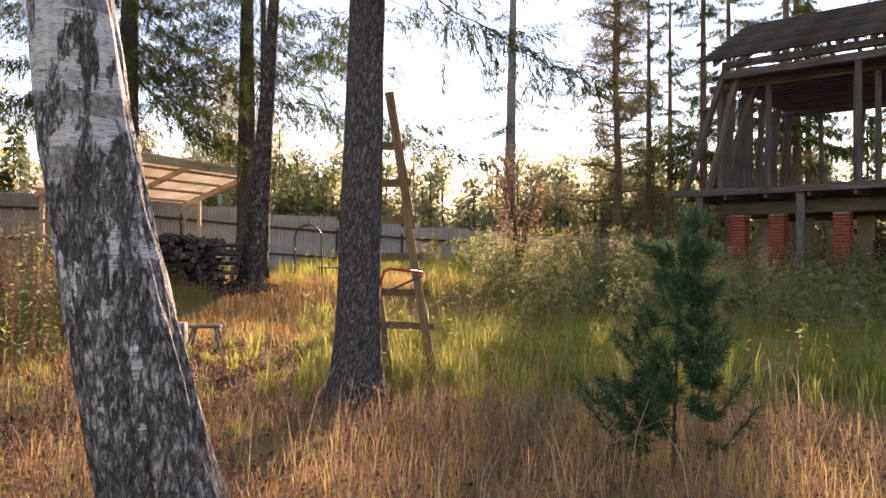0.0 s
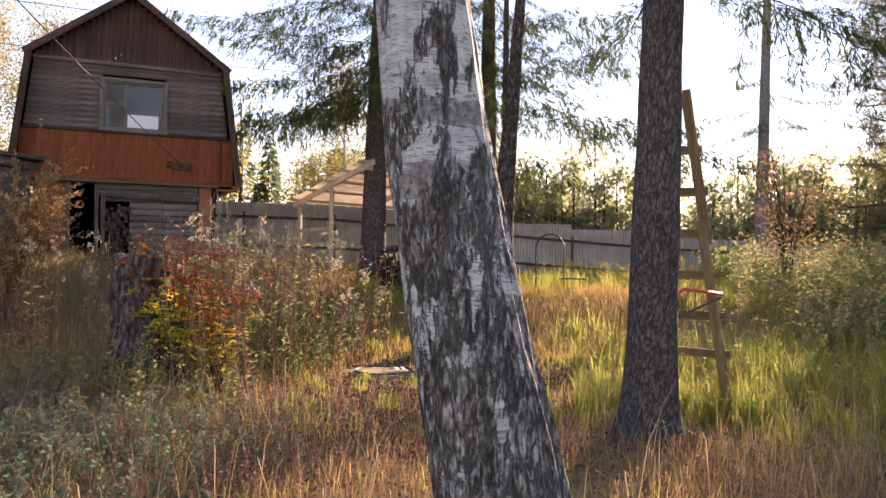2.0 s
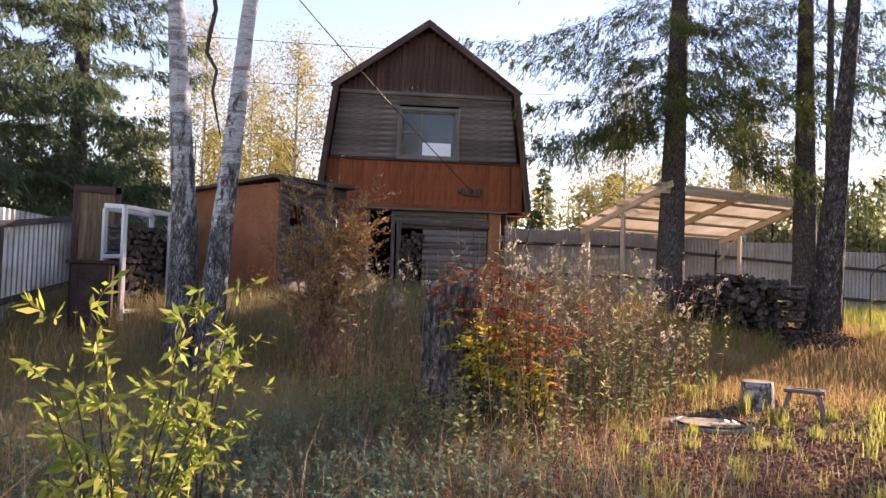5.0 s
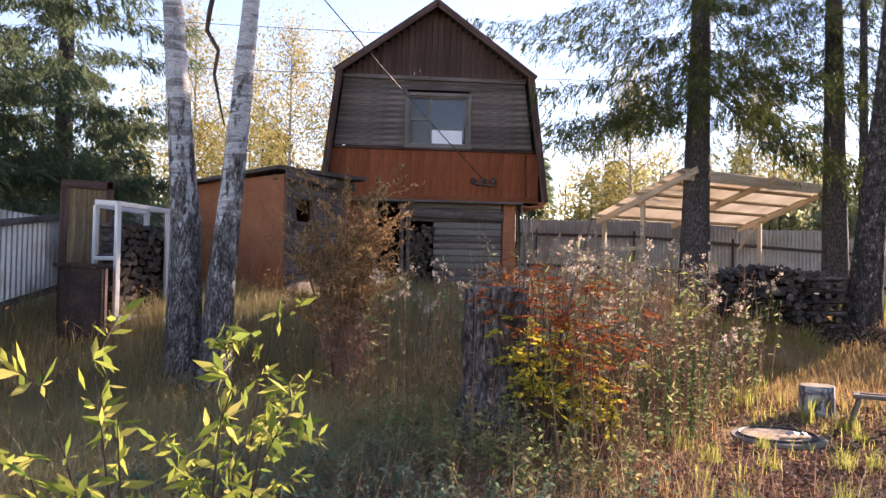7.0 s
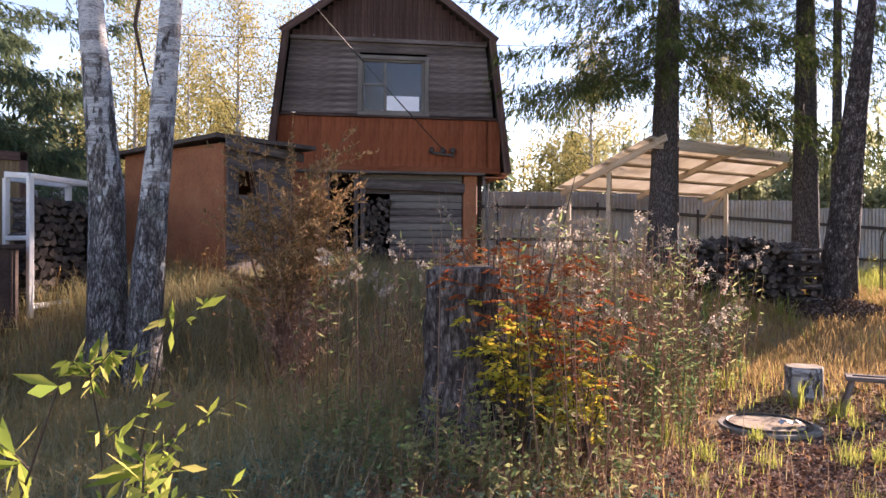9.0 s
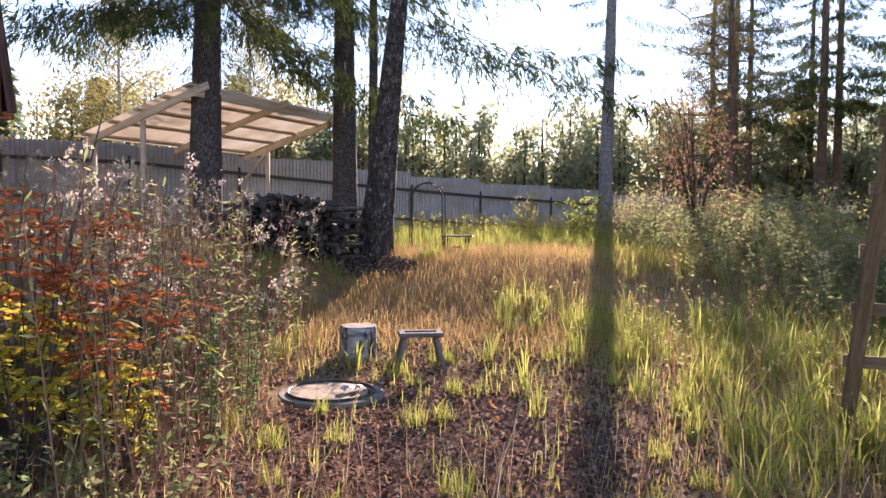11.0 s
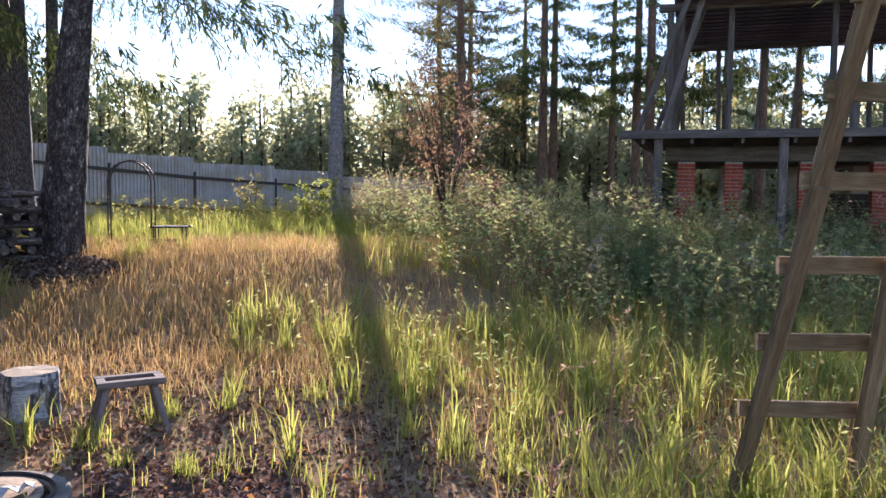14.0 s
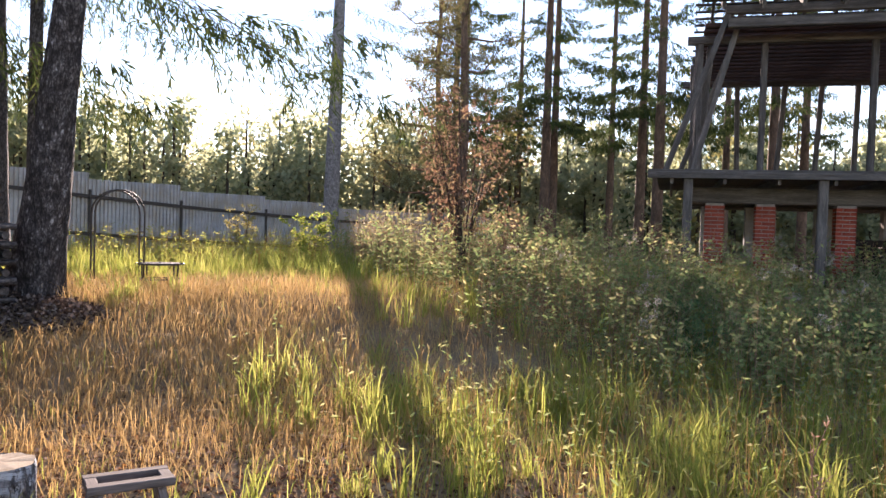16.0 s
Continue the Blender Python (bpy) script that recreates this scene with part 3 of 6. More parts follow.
def trunk_geo(pts, r0, r1, sides, flare=1.5, wob=0.06, flute=0.03, seed=0, rings=40):
    pts = [Vector(p) for p in pts]
    g, out, rad = Geo(), [], []
    for i in range(rings + 1):
        f = i / rings
        f = f ** 1.4
        s = f * (len(pts) - 1)
        k = min(int(s), len(pts) - 2)
        p = pts[k].lerp(pts[k + 1], s - k)
        out.append(p)
        rad.append((r0 + (r1 - r0) * f) * (1 + (flare - 1) * math.exp(-(p.z - pts[0].z) / 0.28)))
    return g.tube(out, rad, sides, wob, seed, flute)


CROWNS = {}


def spruce(name, x, y, h, r0, low, reach, n, seed, label, turn=0.0, lean=(0, 0), top=1.0, bark=None, rings=40, sides=20, mat=None, flare=1.5, far=False):
    t = thing(name, (x, y, gz(x, y) - 0.04), label, "tree", turn=turn)
    pts = [(lean[0] * f, lean[1] * f, h * f) for f in (0, 0.25, 0.5, 0.75, 1)]
    part("trunk", trunk_geo(pts, r0, 0.03, sides, flare, seed=seed, rings=rings), bark or M_SPRUCE_BARK, t, smooth=True)
    key = (seed, h, low, reach, n)
    if key not in CROWNS:
        need, wood = spruce_crown(seed, h, low, reach, n, top, BR_FAR if far else None)
        CROWNS[key] = tri_mesh("crown", *need, mat or M_NEEDLE), tri_mesh("boughs", *wood, M_TWIG)
    for nm, me in zip(("crown", "bough"), CROWNS[key]):
        tagged(part(nm, me, None, t, m=pose(lean[0] * 0.5, lean[1] * 0.5, 0)), kind="stuff" if nm == "bough" else "")
    return t


# the spruce by the path, with its flared foot
spruce("spruce_tree", -0.93, 8.14, 16, 0.238, 4.3, 1.1, 34, 3, "tall spruce with grey scaly trunk and flared foot", lean=(0.4, 0.25), rings=120, sides=48, flare=1.75)
big_spruce = spruce("spruce_tree", -8.51, 19.69, 16, 0.35, 5.0, 1.8, 112, 5, "spruce with dark trunk and drooping boughs beside the stacked firewood", lean=(0.3, 0))
spruce("spruce_tree", -5.92, 21.68, 16, 0.31, 5.7, 1.4, 76, 6, "spruce with dark bare lower trunk behind the firewood", turn=70, lean=(0.2, 0.2))
spruce("spruce_tree", -21.5, 12.0, 17, 0.26, 1.0, 1.7, 150, 7, "dense dark spruce behind the zinc fence", far=True, mat=M_HAZY_NEEDLE)
spruce("spruce_tree", -19.0, 8.5, 16, 0.22, 1.2, 1.6, 130, 8, "dense spruce behind the zinc fence", turn=120, far=True, mat=M_HAZY_NEEDLE)
spruce("spruce_tree", 1.75, 30.2, 19, 0.25, 5.6, 0.8, 30, 9, "slender spruce with pale grey trunk and few boughs", lean=(0.35, 0.1), top=0.6, flare=1.2, bark=M_GREY_BARK)


def bough(az, size, tilt, seed):
    """Needles and wood of one long bough, turned to its bearing."""
    b = BR[seed % len(BR)]
    m = np.eye(4)
    ct, st = math.cos(tilt), math.sin(tilt)
    m[:3, :3] = turn_z(az) @ np.array([[ct, 0, -st], [0, 1, 0], [st, 0, ct]]) * size
    return place(b[0], m), place(b[1], m)


def long_boughs(tree, spots):
    """Far-reaching boughs on a tree, each with its needles."""
    for k, (z, az, size, tilt) in enumerate(spots):
        need, wood = bough(az, size, tilt, k + 1)
        part("long_bough", tri_mesh("long_bough", *wood, M_TWIG), None, tree, m=pose(0, 0, z))
        part("bough_needles", tri_mesh("bough_needles", *need, M_NEEDLE), None, tree, m=pose(0, 0, z))


long_boughs(big_spruce, [(6.9, -2.5, 1.5, 0.10), (7.7, -2.75, 1.55, 0.12), (8.6, -2.3, 1.6, 0.15), (9.4, -2.6, 1.6, 0.15), (6.2, -2.1, 1.25, 0.05), (8.0, -3.0, 1.4, 0.1)])
long_boughs(spruce("spruce_tree", -5.2, 20.6, 13, 0.12, 8.0, 1.0, 20, 10, "thin spruce with long low boughs among the old trees"),
            [(5.3, -0.2, 1.9, -0.04), (5.9, 0.2, 2.1, -0.08), (7.2, -0.3, 1.9, 0.0)])


def birch(name, x, y, pts, r0, r1, mat, label, seed, twigs=True, rings=60, sides=32, flare=1.25, flute=0.035):
    z0 = gz(x, y) - 0.05
    t = thing(name, (x, y, z0), label, "tree")
    part("trunk", trunk_geo(pts, r0, r1, sides, flare, 0.05, flute, seed, rings), mat, t, smooth=True)
    r = rng(seed)
    n = 26
    g = Geo()
    lv = []
    for k in range(n):
        f = (0.3 + 0.7 * k / n) if rings == 12 else 0.84 + 0.16 * k / n
        s = f * (len(pts) - 1)
        i = min(int(s), len(pts) - 2)
        p = Vector(pts[i]).lerp(Vector(pts[i + 1]), s - i)
        a, L = r.uniform(0, 6.28), r.uniform(1.2, 2.6) * (1.25 - f) * (0.95 if rings == 12 else 1.6)
        q = p + Vector((math.cos(a) * L, math.sin(a) * L, L * 0.75))
        e = q + Vector((math.cos(a) * 0.5 * L, math.sin(a) * 0.5 * L, -0.25 * L))
        g.tube([p, p.lerp(q, 0.5) + Vector((0, 0, 0.05)), q, e], [0.02, 0.014, 0.009, 0.003], 6)
        m = 520 if rings == 12 else 70
        w = r.uniform(0.25, 1, m)[:, None]
        base = np.array(p) + (np.array(e) - np.array(p)) * w + r.normal(size=(m, 3)) * (np.array([0.4, 0.4, 0.6]) if rings == 12 else 0.28) + np.array([0, 0, 0.35]) * L * w * (1 - w) * 2
        lv.append(leaves(base, r.normal(size=(m, 3)) + np.array([0, 0, -1.0]), 0.085 if rings == 12 else 0.06, r, 0.2, 0.75))
    tagged(part("limb", g, M_TWIG, t), kind="stuff")
    part("crown", tri_mesh("crown", *joined(lv), M_GOLD), None, t)
    return t


birch("birch_tree", -1.13, 3.72, [(0, 0, 0), (-0.21, -0.10, 1.05), (-0.40, -0.12, 2.05), (-0.50, -0.17, 3.05), (-0.62, -0.25, 4.1), (-0.8, -0.4, 6.6), (-0.9, -0.5, 9)], 0.275, 0.06, M_BIRCH,
      "thick leaning birch with white upper and dark split lower bark", 11, rings=240, sides=110, flute=0.09)
birch("birch_tree", -11.19, 8.1, [(0, 0, 0), (-0.04, 0, 2), (-0.17, -0.1, 4), (-0.45, -0.2, 7), (-0.6, 0, 11)], 0.235, 0.04, M_BIRCH_B, "white birch trunk with grey patches beside the log stack", 12)
slender_birch = birch("birch_tree", -10.66, 8.13, [(0, 0, 0), (0.06, 0.05, 1.5), (0.18, 0.12, 3), (0.32, 0.2, 5), (0.6, 0.4, 8), (0.8, 0.5, 11)], 0.20, 0.04, M_BIRCH_B, "slender white birch leaning away from its twin", 13)
part("dead_branch", Geo().tube([(0.30, 0.2, 6.6), (0.02, -0.04, 6.1), (-0.10, -0.1, 5.6), (-0.04, -0.06, 5.2), (-0.13, -0.08, 4.85), (-0.15, -0.1, 4.6), (-0.02, -0.02, 4.35), (-0.05, -0.05, 4.05), (0.0, 0.0, 3.7), (0.06, 0.04, 3.4)],
                               [0.034, 0.032, 0.03, 0.03, 0.032, 0.028, 0.024, 0.02, 0.014, 0.007], 8, 0.2, 3), M_TWIG, slender_birch, "gnarled dead hanging branch", smooth=True)
birch("birch_tree", -5.1, 19.3, [(0, 0, 0), (0.16, -0.18, 1.2), (0.30, -0.35, 2.7), (0.5, -0.6, 4.5), (0.8, -0.8, 8), (0.9, -0.9, 12)], 0.36, 0.04, M_OLD_BARK, "old birch with dark split bark beside the stacked firewood", 14)


# ---- house ----
def half_width(z):
    return float(np.interp(z, [3.3, 6.08, 7.65], [2.40, 2.05, 0.0]))


def make_house():
    zb = 1.3
    h = thing("house", (-13.12, 15.95, zb), "old two-storey wooden house with mansard roof and weathered gable", "house", turn=41.5)
    r = rng(21)
    D = 5.2
    Z = lambda z: z - zb
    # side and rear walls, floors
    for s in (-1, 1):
        bar("side_wall", h, (s * 1.93, 0.12, Z(2.4)), (s * 1.93, D, Z(2.4)), 0.14, 2.2, M_SHADE_DARK)
    bar("rear_wall", h, (-2.0, D, Z(2.4)), (2.0, D, Z(2.4)), 0.14, 2.2, M_SHADE_DARK)
    bar("floor", h, (0, 0.2, Z(1.35)), (0, D, Z(1.35)), 3.8, 0.12, M_SHADE_DARK)
    bar("loft_floor", h, (0, 0.14, Z(3.42)), (0, D, Z(3.42)), 4.5, 0.1, M_SHADE_DARK)
    bar("partition", h, (-1.5, 1.6, Z(4.9)), (1.9, 1.6, Z(4.9)), 0.06, 2.6, M_SHADE_DARK)
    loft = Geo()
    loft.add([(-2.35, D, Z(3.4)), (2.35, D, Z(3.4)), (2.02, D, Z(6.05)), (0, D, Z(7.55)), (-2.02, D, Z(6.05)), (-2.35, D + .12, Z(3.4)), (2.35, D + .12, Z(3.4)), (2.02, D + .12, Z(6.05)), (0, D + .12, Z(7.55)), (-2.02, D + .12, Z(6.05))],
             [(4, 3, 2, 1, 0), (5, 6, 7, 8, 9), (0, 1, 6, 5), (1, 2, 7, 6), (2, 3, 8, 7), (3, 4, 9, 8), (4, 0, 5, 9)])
    part("rear_gable", loft, M_SHADE_DARK, h)
    # roof
    for s in (-1, 1):
        g = Geo()
        for (x1, z1), (x2, z2) in (((2.47, 3.3), (2.10, 6.12)), ((2.16, 6.08), (-0.04, 7.70))):
            y0, y1 = -0.32, D + 0.3
            n = Vector((z2 - z1, 0, -(x2 - x1))).normalized() * 0.07
            p = [Vector((s * x1, y0, Z(z1))), Vector((s * x2, y0, Z(z2))), Vector((s * x2, y1, Z(z2))), Vector((s * x1, y1, Z(z1)))]
            o = [q + Vector((s * n.x, 0, n.z)) for q in p]
            g.add(p + o, [(0, 1, 2, 3), (7, 6, 5, 4), (0, 4, 5, 1), (1, 5, 6, 2), (2, 6, 7, 3), (3, 7, 4, 0)])
        rf = part("roof", g, M_ROOF, h)
        for (x1, z1), (x2, z2) in (((2.46, 3.3), (2.12, 6.07)), ((2.22, 6.05), (0.0, 7.66))):
            bar("bargeboard", h, (s * x1, -0.34, Z(z1)), (s * x2, -0.34, Z(z2)), 0.035, 0.15, M_DARKWOOD, (s, 0, 0.3))
        bar("eave_board", h, (s * 2.42, -0.3, Z(3.28)), (s * 2.42, D + 0.2, Z(3.28)), 0.16, 0.06, M_SHED)
        bar("soffit_end", h, (s * 1.98, -0.12, Z(3.2)), (s * 2.46, -0.12, Z(3.2)), 0.3, 0.03, M_SHED)
    # top gable: upright dark boards
    x = -2.0
    while x < 2.0:
        w = r.uniform(0.10, 0.16)
        xm = x + w / 2
        top = float(np.interp(abs(xm), [0, 2.05], [7.62, 6.1]))
        bar("board", h, (xm, -0.02 + r.uniform(-0.006, 0.006), Z(6.02)), (xm, -0.02, Z(top)), 0.024, w - 0.006, M_DARKWOOD, (1, 0, 0))
        x += w
    # middle gable: level grey boards round the window
    z, W0, W1 = 4.50, -0.62, 0.78
    while z < 6.0:
        w = 0.128
        hw = half_width(z + w / 2) - 0.03
        segs = [(-hw, hw)] if z + w < 4.52 or z > 5.66 else [(-hw, W0), (W1, hw)]
        for a, b in segs:
            bar("siding_board", h, (a, r.uniform(-0.008, 0.004), Z(z + w / 2)), (b, r.uniform(-0.008, 0.004), Z(z + w / 2)), 0.026, w - 0.004, M_GREYWOOD, (0, -0.12, 1))
        z += w
    bar("drip_board", h, (-2.05, -0.05, Z(6.03)), (2.05, -0.05, Z(6.03)), 0.05, 0.09, M_GREYWOOD)
    bar("drip_board", h, (-2.24, -0.06, Z(4.45)), (2.26, -0.06, Z(4.45)), 0.06, 0.05, M_DARKWOOD)
    # red-brown apron
    x = -2.3
    while x < 2.3:
        w = r.uniform(0.26, 0.34)
        bar("apron_board", h, (min(x + w / 2, 2.2), -0.03, Z(3.38)), (min(x + w / 2, 2.2), -0.03, Z(4.42)), 0.024, w - 0.003, M_REDBROWN, (1, 0, 0))
        x += w
    bar("apron_rail", h, (-2.36, -0.05, Z(3.36)), (2.36, -0.05, Z(3.36)), 0.05, 0.12, M_REDBROWN)
    # lower wall: level boards round the door and the log recess
    z = 1.34
    while z < 3.3:
        w = 0.15
        for a, b in ((-1.98, -1.30), (0.02, 1.55)) if z < 2.95 else ((-1.98, -1.30), (-0.66, 1.55)):
            if a > 0 and z > 2.7:
                a = -0.6
            bar("log_wall_board", h, (a, 0.06 + r.uniform(-0.012, 0.012), Z(z + w / 2)), (b, 0.06 + r.uniform(-0.012, 0.012), Z(z + w / 2)), 0.05, w - 0.008, M_SHED if a < -1 else M_CASING if r.uniform() < 0.4 else M_GREYWOOD)
        z += w
    bar("corner_post", h, (1.72, 0.04, Z(1.3)), (1.72, 0.04, Z(3.32)), 0.16, 0.3, M_SHED, (1, 0, 0))
    bar("lintel", h, (-0.65, -0.02, Z(3.05)), (1.6, -0.02, Z(2.98)), 0.06, 0.2, M_GREYWOOD)
    bar("awning_board", h, (-1.9, -0.14, Z(3.28)), (2.0, -0.14, Z(3.28)), 0.16, 0.05, M_OLDWOOD)
    # doorway
    for xx in (-1.28, -0.69):
        bar("door_jamb", h, (xx, -0.01, Z(1.45)), (xx, -0.01, Z(3.3)), 0.1, 0.09, M_GREYWOOD, (1, 0, 0))
    bar("door_head", h, (-1.33, -0.01, Z(3.28)), (-0.64, -0.01, Z(3.28)), 0.1, 0.1, M_GREYWOOD)
    bar("threshold", h, (-1.35, -0.04, Z(1.45)), (-0.62, -0.04, Z(1.45)), 0.16, 0.09, M_GREYWOOD)
    bar("doorstep", h, (-1.45, -0.35, Z(1.32)), (-0.5, -0.35, Z(1.32)), 0.5, 0.14, M_OLDWOOD)
    bar("post", h, (-0.55, -0.03, Z(1.3)), (-0.55, -0.03, Z(2.98)), 0.09, 0.1, M_GREYWOOD, (1, 0, 0))
    # window
    win = part("window", Geo().beam((W0 + 0.03, 0.02, Z(4.50)), (W1 - 0.03, 0.02, Z(4.50)), 0.14, 0.06), M_GREYWOOD, h)
    for a, b in (((W0, -0.03, 4.46), (W0, -0.03, 5.72)), ((W1, -0.03, 4.46), (W1, -0.03, 5.72)), ((W0, -0.03, 5.68), (W1, -0.03, 5.68)), ((W0 - 0.05, -0.04, 4.50), (W1 + 0.05, -0.04, 4.50))):
        bar("casing", win, (a[0], a[1], Z(a[2])), (b[0], b[1], Z(b[2])), 0.05, 0.085, M_CASING, (1, 0, 0) if a[0] == b[0] else (0, 0, 1))
    for a, b in (((W0 + .06, 4.55), (W0 + .06, 5.64)), ((-0.10, 4.55), (-0.10, 5.64)), ((W1 - .07, 4.55), (W1 - .07, 5.64)), ((W0, 4.56), (W1, 4.56)), ((W0, 5.62), (W1, 5.62)), ((W0, 5.12), (-0.1, 5.12))):
        bar("sash", win, (a[0], 0.01, Z(a[1])), (b[0], 0.01, Z(b[1])), 0.05, 0.055, M_CASING, (1, 0, 0) if a[0] == b[0] else (0, 0, 1))
    for x0, x1, z0, z1 in ((W0 + 0.08, -0.12, 4.58, 5.1), (W0 + 0.08, -0.12, 5.14, 5.6), (-0.08, W1 - 0.09, 4.58, 5.6)):
        p = part("pane", Geo().beam((x0, 0.03, Z((z0 + z1) / 2)), (x1, 0.03, Z((z0 + z1) / 2)), 0.004, z1 - z0, c=0.0), M_GLASS, win)
        p.visible_shadow = False
    # added panel: brightness reflected or seen through the pane, made as a white surface
    part("bright_pane_panel", Geo().beam((-0.06, 0.012, Z(4.74)), (0.62, 0.012, Z(4.74)), 0.01, 0.31), M_BRIGHT_PANE, win, "white panel standing in for the bright reflection in the lower pane")
    # insulator bracket
    br = part("cable_bracket", Geo().beam((0.85, -0.10, Z(3.72)), (1.35, -0.10, Z(3.66)), 0.05, 0.05), M_STEEL, h)
    for x in (0.88, 1.12, 1.33):
        part("insulator", Geo().tube([(x, -0.1, Z(3.70)), (x, -0.1, Z(3.74)), (x, -0.1, Z(3.80)), (x, -0.1, Z(3.83))], [0.03, 0.055, 0.05, 0.02], 10), M_STEEL, br)
    # things leaning inside the recess: split logs
    for k in range(150):
        x, z = r.uniform(-0.48, 0.0), 1.38 + 1.35 * k / 150
        rad = r.uniform(0.04, 0.07)
        part("split_log", SPLIT[k % 5], None, h, m=pose(x, 0.16 + r.uniform(-0.04, 0.04), Z(z), r.uniform(0, 360), 0, 90 + r.uniform(-8, 8)) @ Matrix.Scale(rad / 0.06, 4))
    return h


def split_log(seed, L=0.42):
    """A split log along x: a wedge with rounded bark side."""
    r = rng(seed)
    ring = []
    for a in np.linspace(-1.0, 1.0, 6):
        ring.append((0.06 * math.sin(a) * r.uniform(0.9, 1.1), 0.06 * math.cos(a) * r.uniform(0.9, 1.1)))
    ring.append((r.uniform(-0.015, 0.015), -0.05))
    n = len(ring)
    g = Geo()
    g.add([(x, a, b) for x in (-L / 2, L / 2) for a, b in ring], [(k, (k + 1) % n, n + (k + 1) % n, n + k) for k in range(n)] + [tuple(reversed(range(n))), tuple(range(n, 2 * n))])
    me = g.mesh("split_log", M_LOGWOOD)
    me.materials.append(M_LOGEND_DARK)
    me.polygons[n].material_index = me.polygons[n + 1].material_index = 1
    return me


SPLIT = [split_log(60 + k) for k in range(5)]
# white that imitates the bright reflection in the house window
M_BRIGHT_PANE = surface("bright_pane_white", [(0.3, (0.7, 0.72, 0.75)), (0.7, (0.82, 0.83, 0.85))], 4, rough=0.4, vary=0)
make_house()


def make_poles():
    """Thin poles leaning on the corner of the house."""
    for k, (x, y, lean) in enumerate(((1.98, -0.16, 0.10), (2.08, -0.2, -0.12), (2.18, -0.14, 0.16))):
        a = radians(41.5)
        px, py = -13.12 + x * math.cos(a) - y * math.sin(a), 15.95 + x * math.sin(a) + y * math.cos(a)
        t = thing("pole", (px, py, gz(px, py)), "thin weathered pole leaning on the house corner", "pole", "poles at the house corner", turn=41.5)
        part("shaft", Geo().tube([(lean, -0.25, -0.03), (lean * 0.5, -0.1, 0.9), (0, 0.02, 1.9 - 0.15 * k)], [0.026, 0.023, 0.018], 8, 0.15, k), M_CASING, t, smooth=True)


make_poles()


# ---- fences ----
def corrugated(L, H, pitch=0.11, depth=0.04):
    """A profiled sheet along x, standing on z = 0, with real ribs and thickness."""
    xs, ys = [], []
    x = 0.0
    while x < L - 1e-6:
        for f, d in ((0, 0), (0.36, 0), (0.5, 1), (0.86, 1)):
            if x + f * pitch <= L:
                xs.append(x + f * pitch)
                ys.append(d * depth)
        x += pitch
    xs.append(L)
    ys.append(0)
    g, n = Geo(), len(xs)
    v = [(a, b + o, z) for o in (0, 0.003) for z in (0, H) for a, b in zip(xs, ys)]
    f = []
    for k in range(n - 1):
        f += [(k, k + 1, n + k + 1, n + k), (2 * n + k + 1, 2 * n + k, 3 * n + k, 3 * n + k + 1), (n + k, n + k + 1, 3 * n + k + 1, 3 * n + k), (k + 1, k, 2 * n + k, 2 * n + k + 1)]
    return g.add(v, f)


def fence(name, label, pts, H, mat, spacing, rails, post_top, face, seed, rail_mat, pitch=0.11):
    """Sheets between posts along a broken line; the rails run on the side of face."""
    r = rng(seed)
    x0, y0 = pts[0][:2]
    t = thing(name, (x0, y0, pts[0][2]), label, "fence", kind="structure")
    o = Vector((x0, y0, pts[0][2]))
    sheets = {}
    for (xa, ya, za), (xb, yb, zb) in zip(pts, pts[1:]):
        d = Vector((xb - xa, yb - ya, 0))
        n = max(1, round(d.length / spacing))
        e = d.normalized()
        nrm = Vector((-e.y, e.x, 0)) * face
        for k in range(n):
            p = Vector((xa, ya, za + (zb - za) * k / n)) + d * (k / n)
            q = Vector((xa, ya, za + (zb - za) * (k + 1) / n)) + d * ((k + 1) / n)
            key = round((q - p).length, 2)
            if key not in sheets:
                sheets[key] = corrugated(key, H, pitch).mesh("sheet", mat)
            m = Matrix.Translation(p - o) @ pose(0, 0, r.uniform(-0.02, 0.02), 0, 0, math.degrees(math.atan2(e.y, e.x)))
            part("sheet", sheets[key], None, t, m=m)
            off = nrm * 0.06
            bar("post", t, p - o + off - Vector((0, 0, 0.3)), p - o + off + Vector((0, 0, post_top)), 0.06, 0.06, rail_mat, (e.x, e.y, 0))
            for z in rails:
                bar("rail", t, p - o + nrm * 0.035 + Vector((0, 0, z)), q - o + nrm * 0.035 + Vector((0, 0, z)), 0.045, 0.09, rail_mat)
    return t


fence("fence", "grey corrugated metal fence with dark rails and posts",
      [(-19.5, 20.0, 1.55), (-12, 24.75, 1.45), (-7, 27.9, 1.05), (-2.4, 30.8, 0.72), (2.9, 34.1, 0.45), (14, 41, 0.3)], 1.9, M_FENCE, 3.1, (1.45, 0.5), 1.62, -1, 31, M_STEEL)
fence("fence", "weathered zinc corrugated fence with grey timber rails", [(-9.9, 2.6, 0.05), (-13.1, 6.4, 0.55), (-14.9, 8.5, 0.85)], 1.9, M_ZINC, 2.4, (1.65, 0.55), 1.6, -1, 32, M_OLDWOOD, 0.16)
fence("fence", "grey corrugated fence running behind the log stack", [(-14.9, 8.5, 0.85), (-17.5, 12.5, 1.3), (-19.5, 20.0, 1.55)], 1.8, M_FENCE, 2.6, (1.5, 0.5), 1.5, 1, 33, M_STEEL)


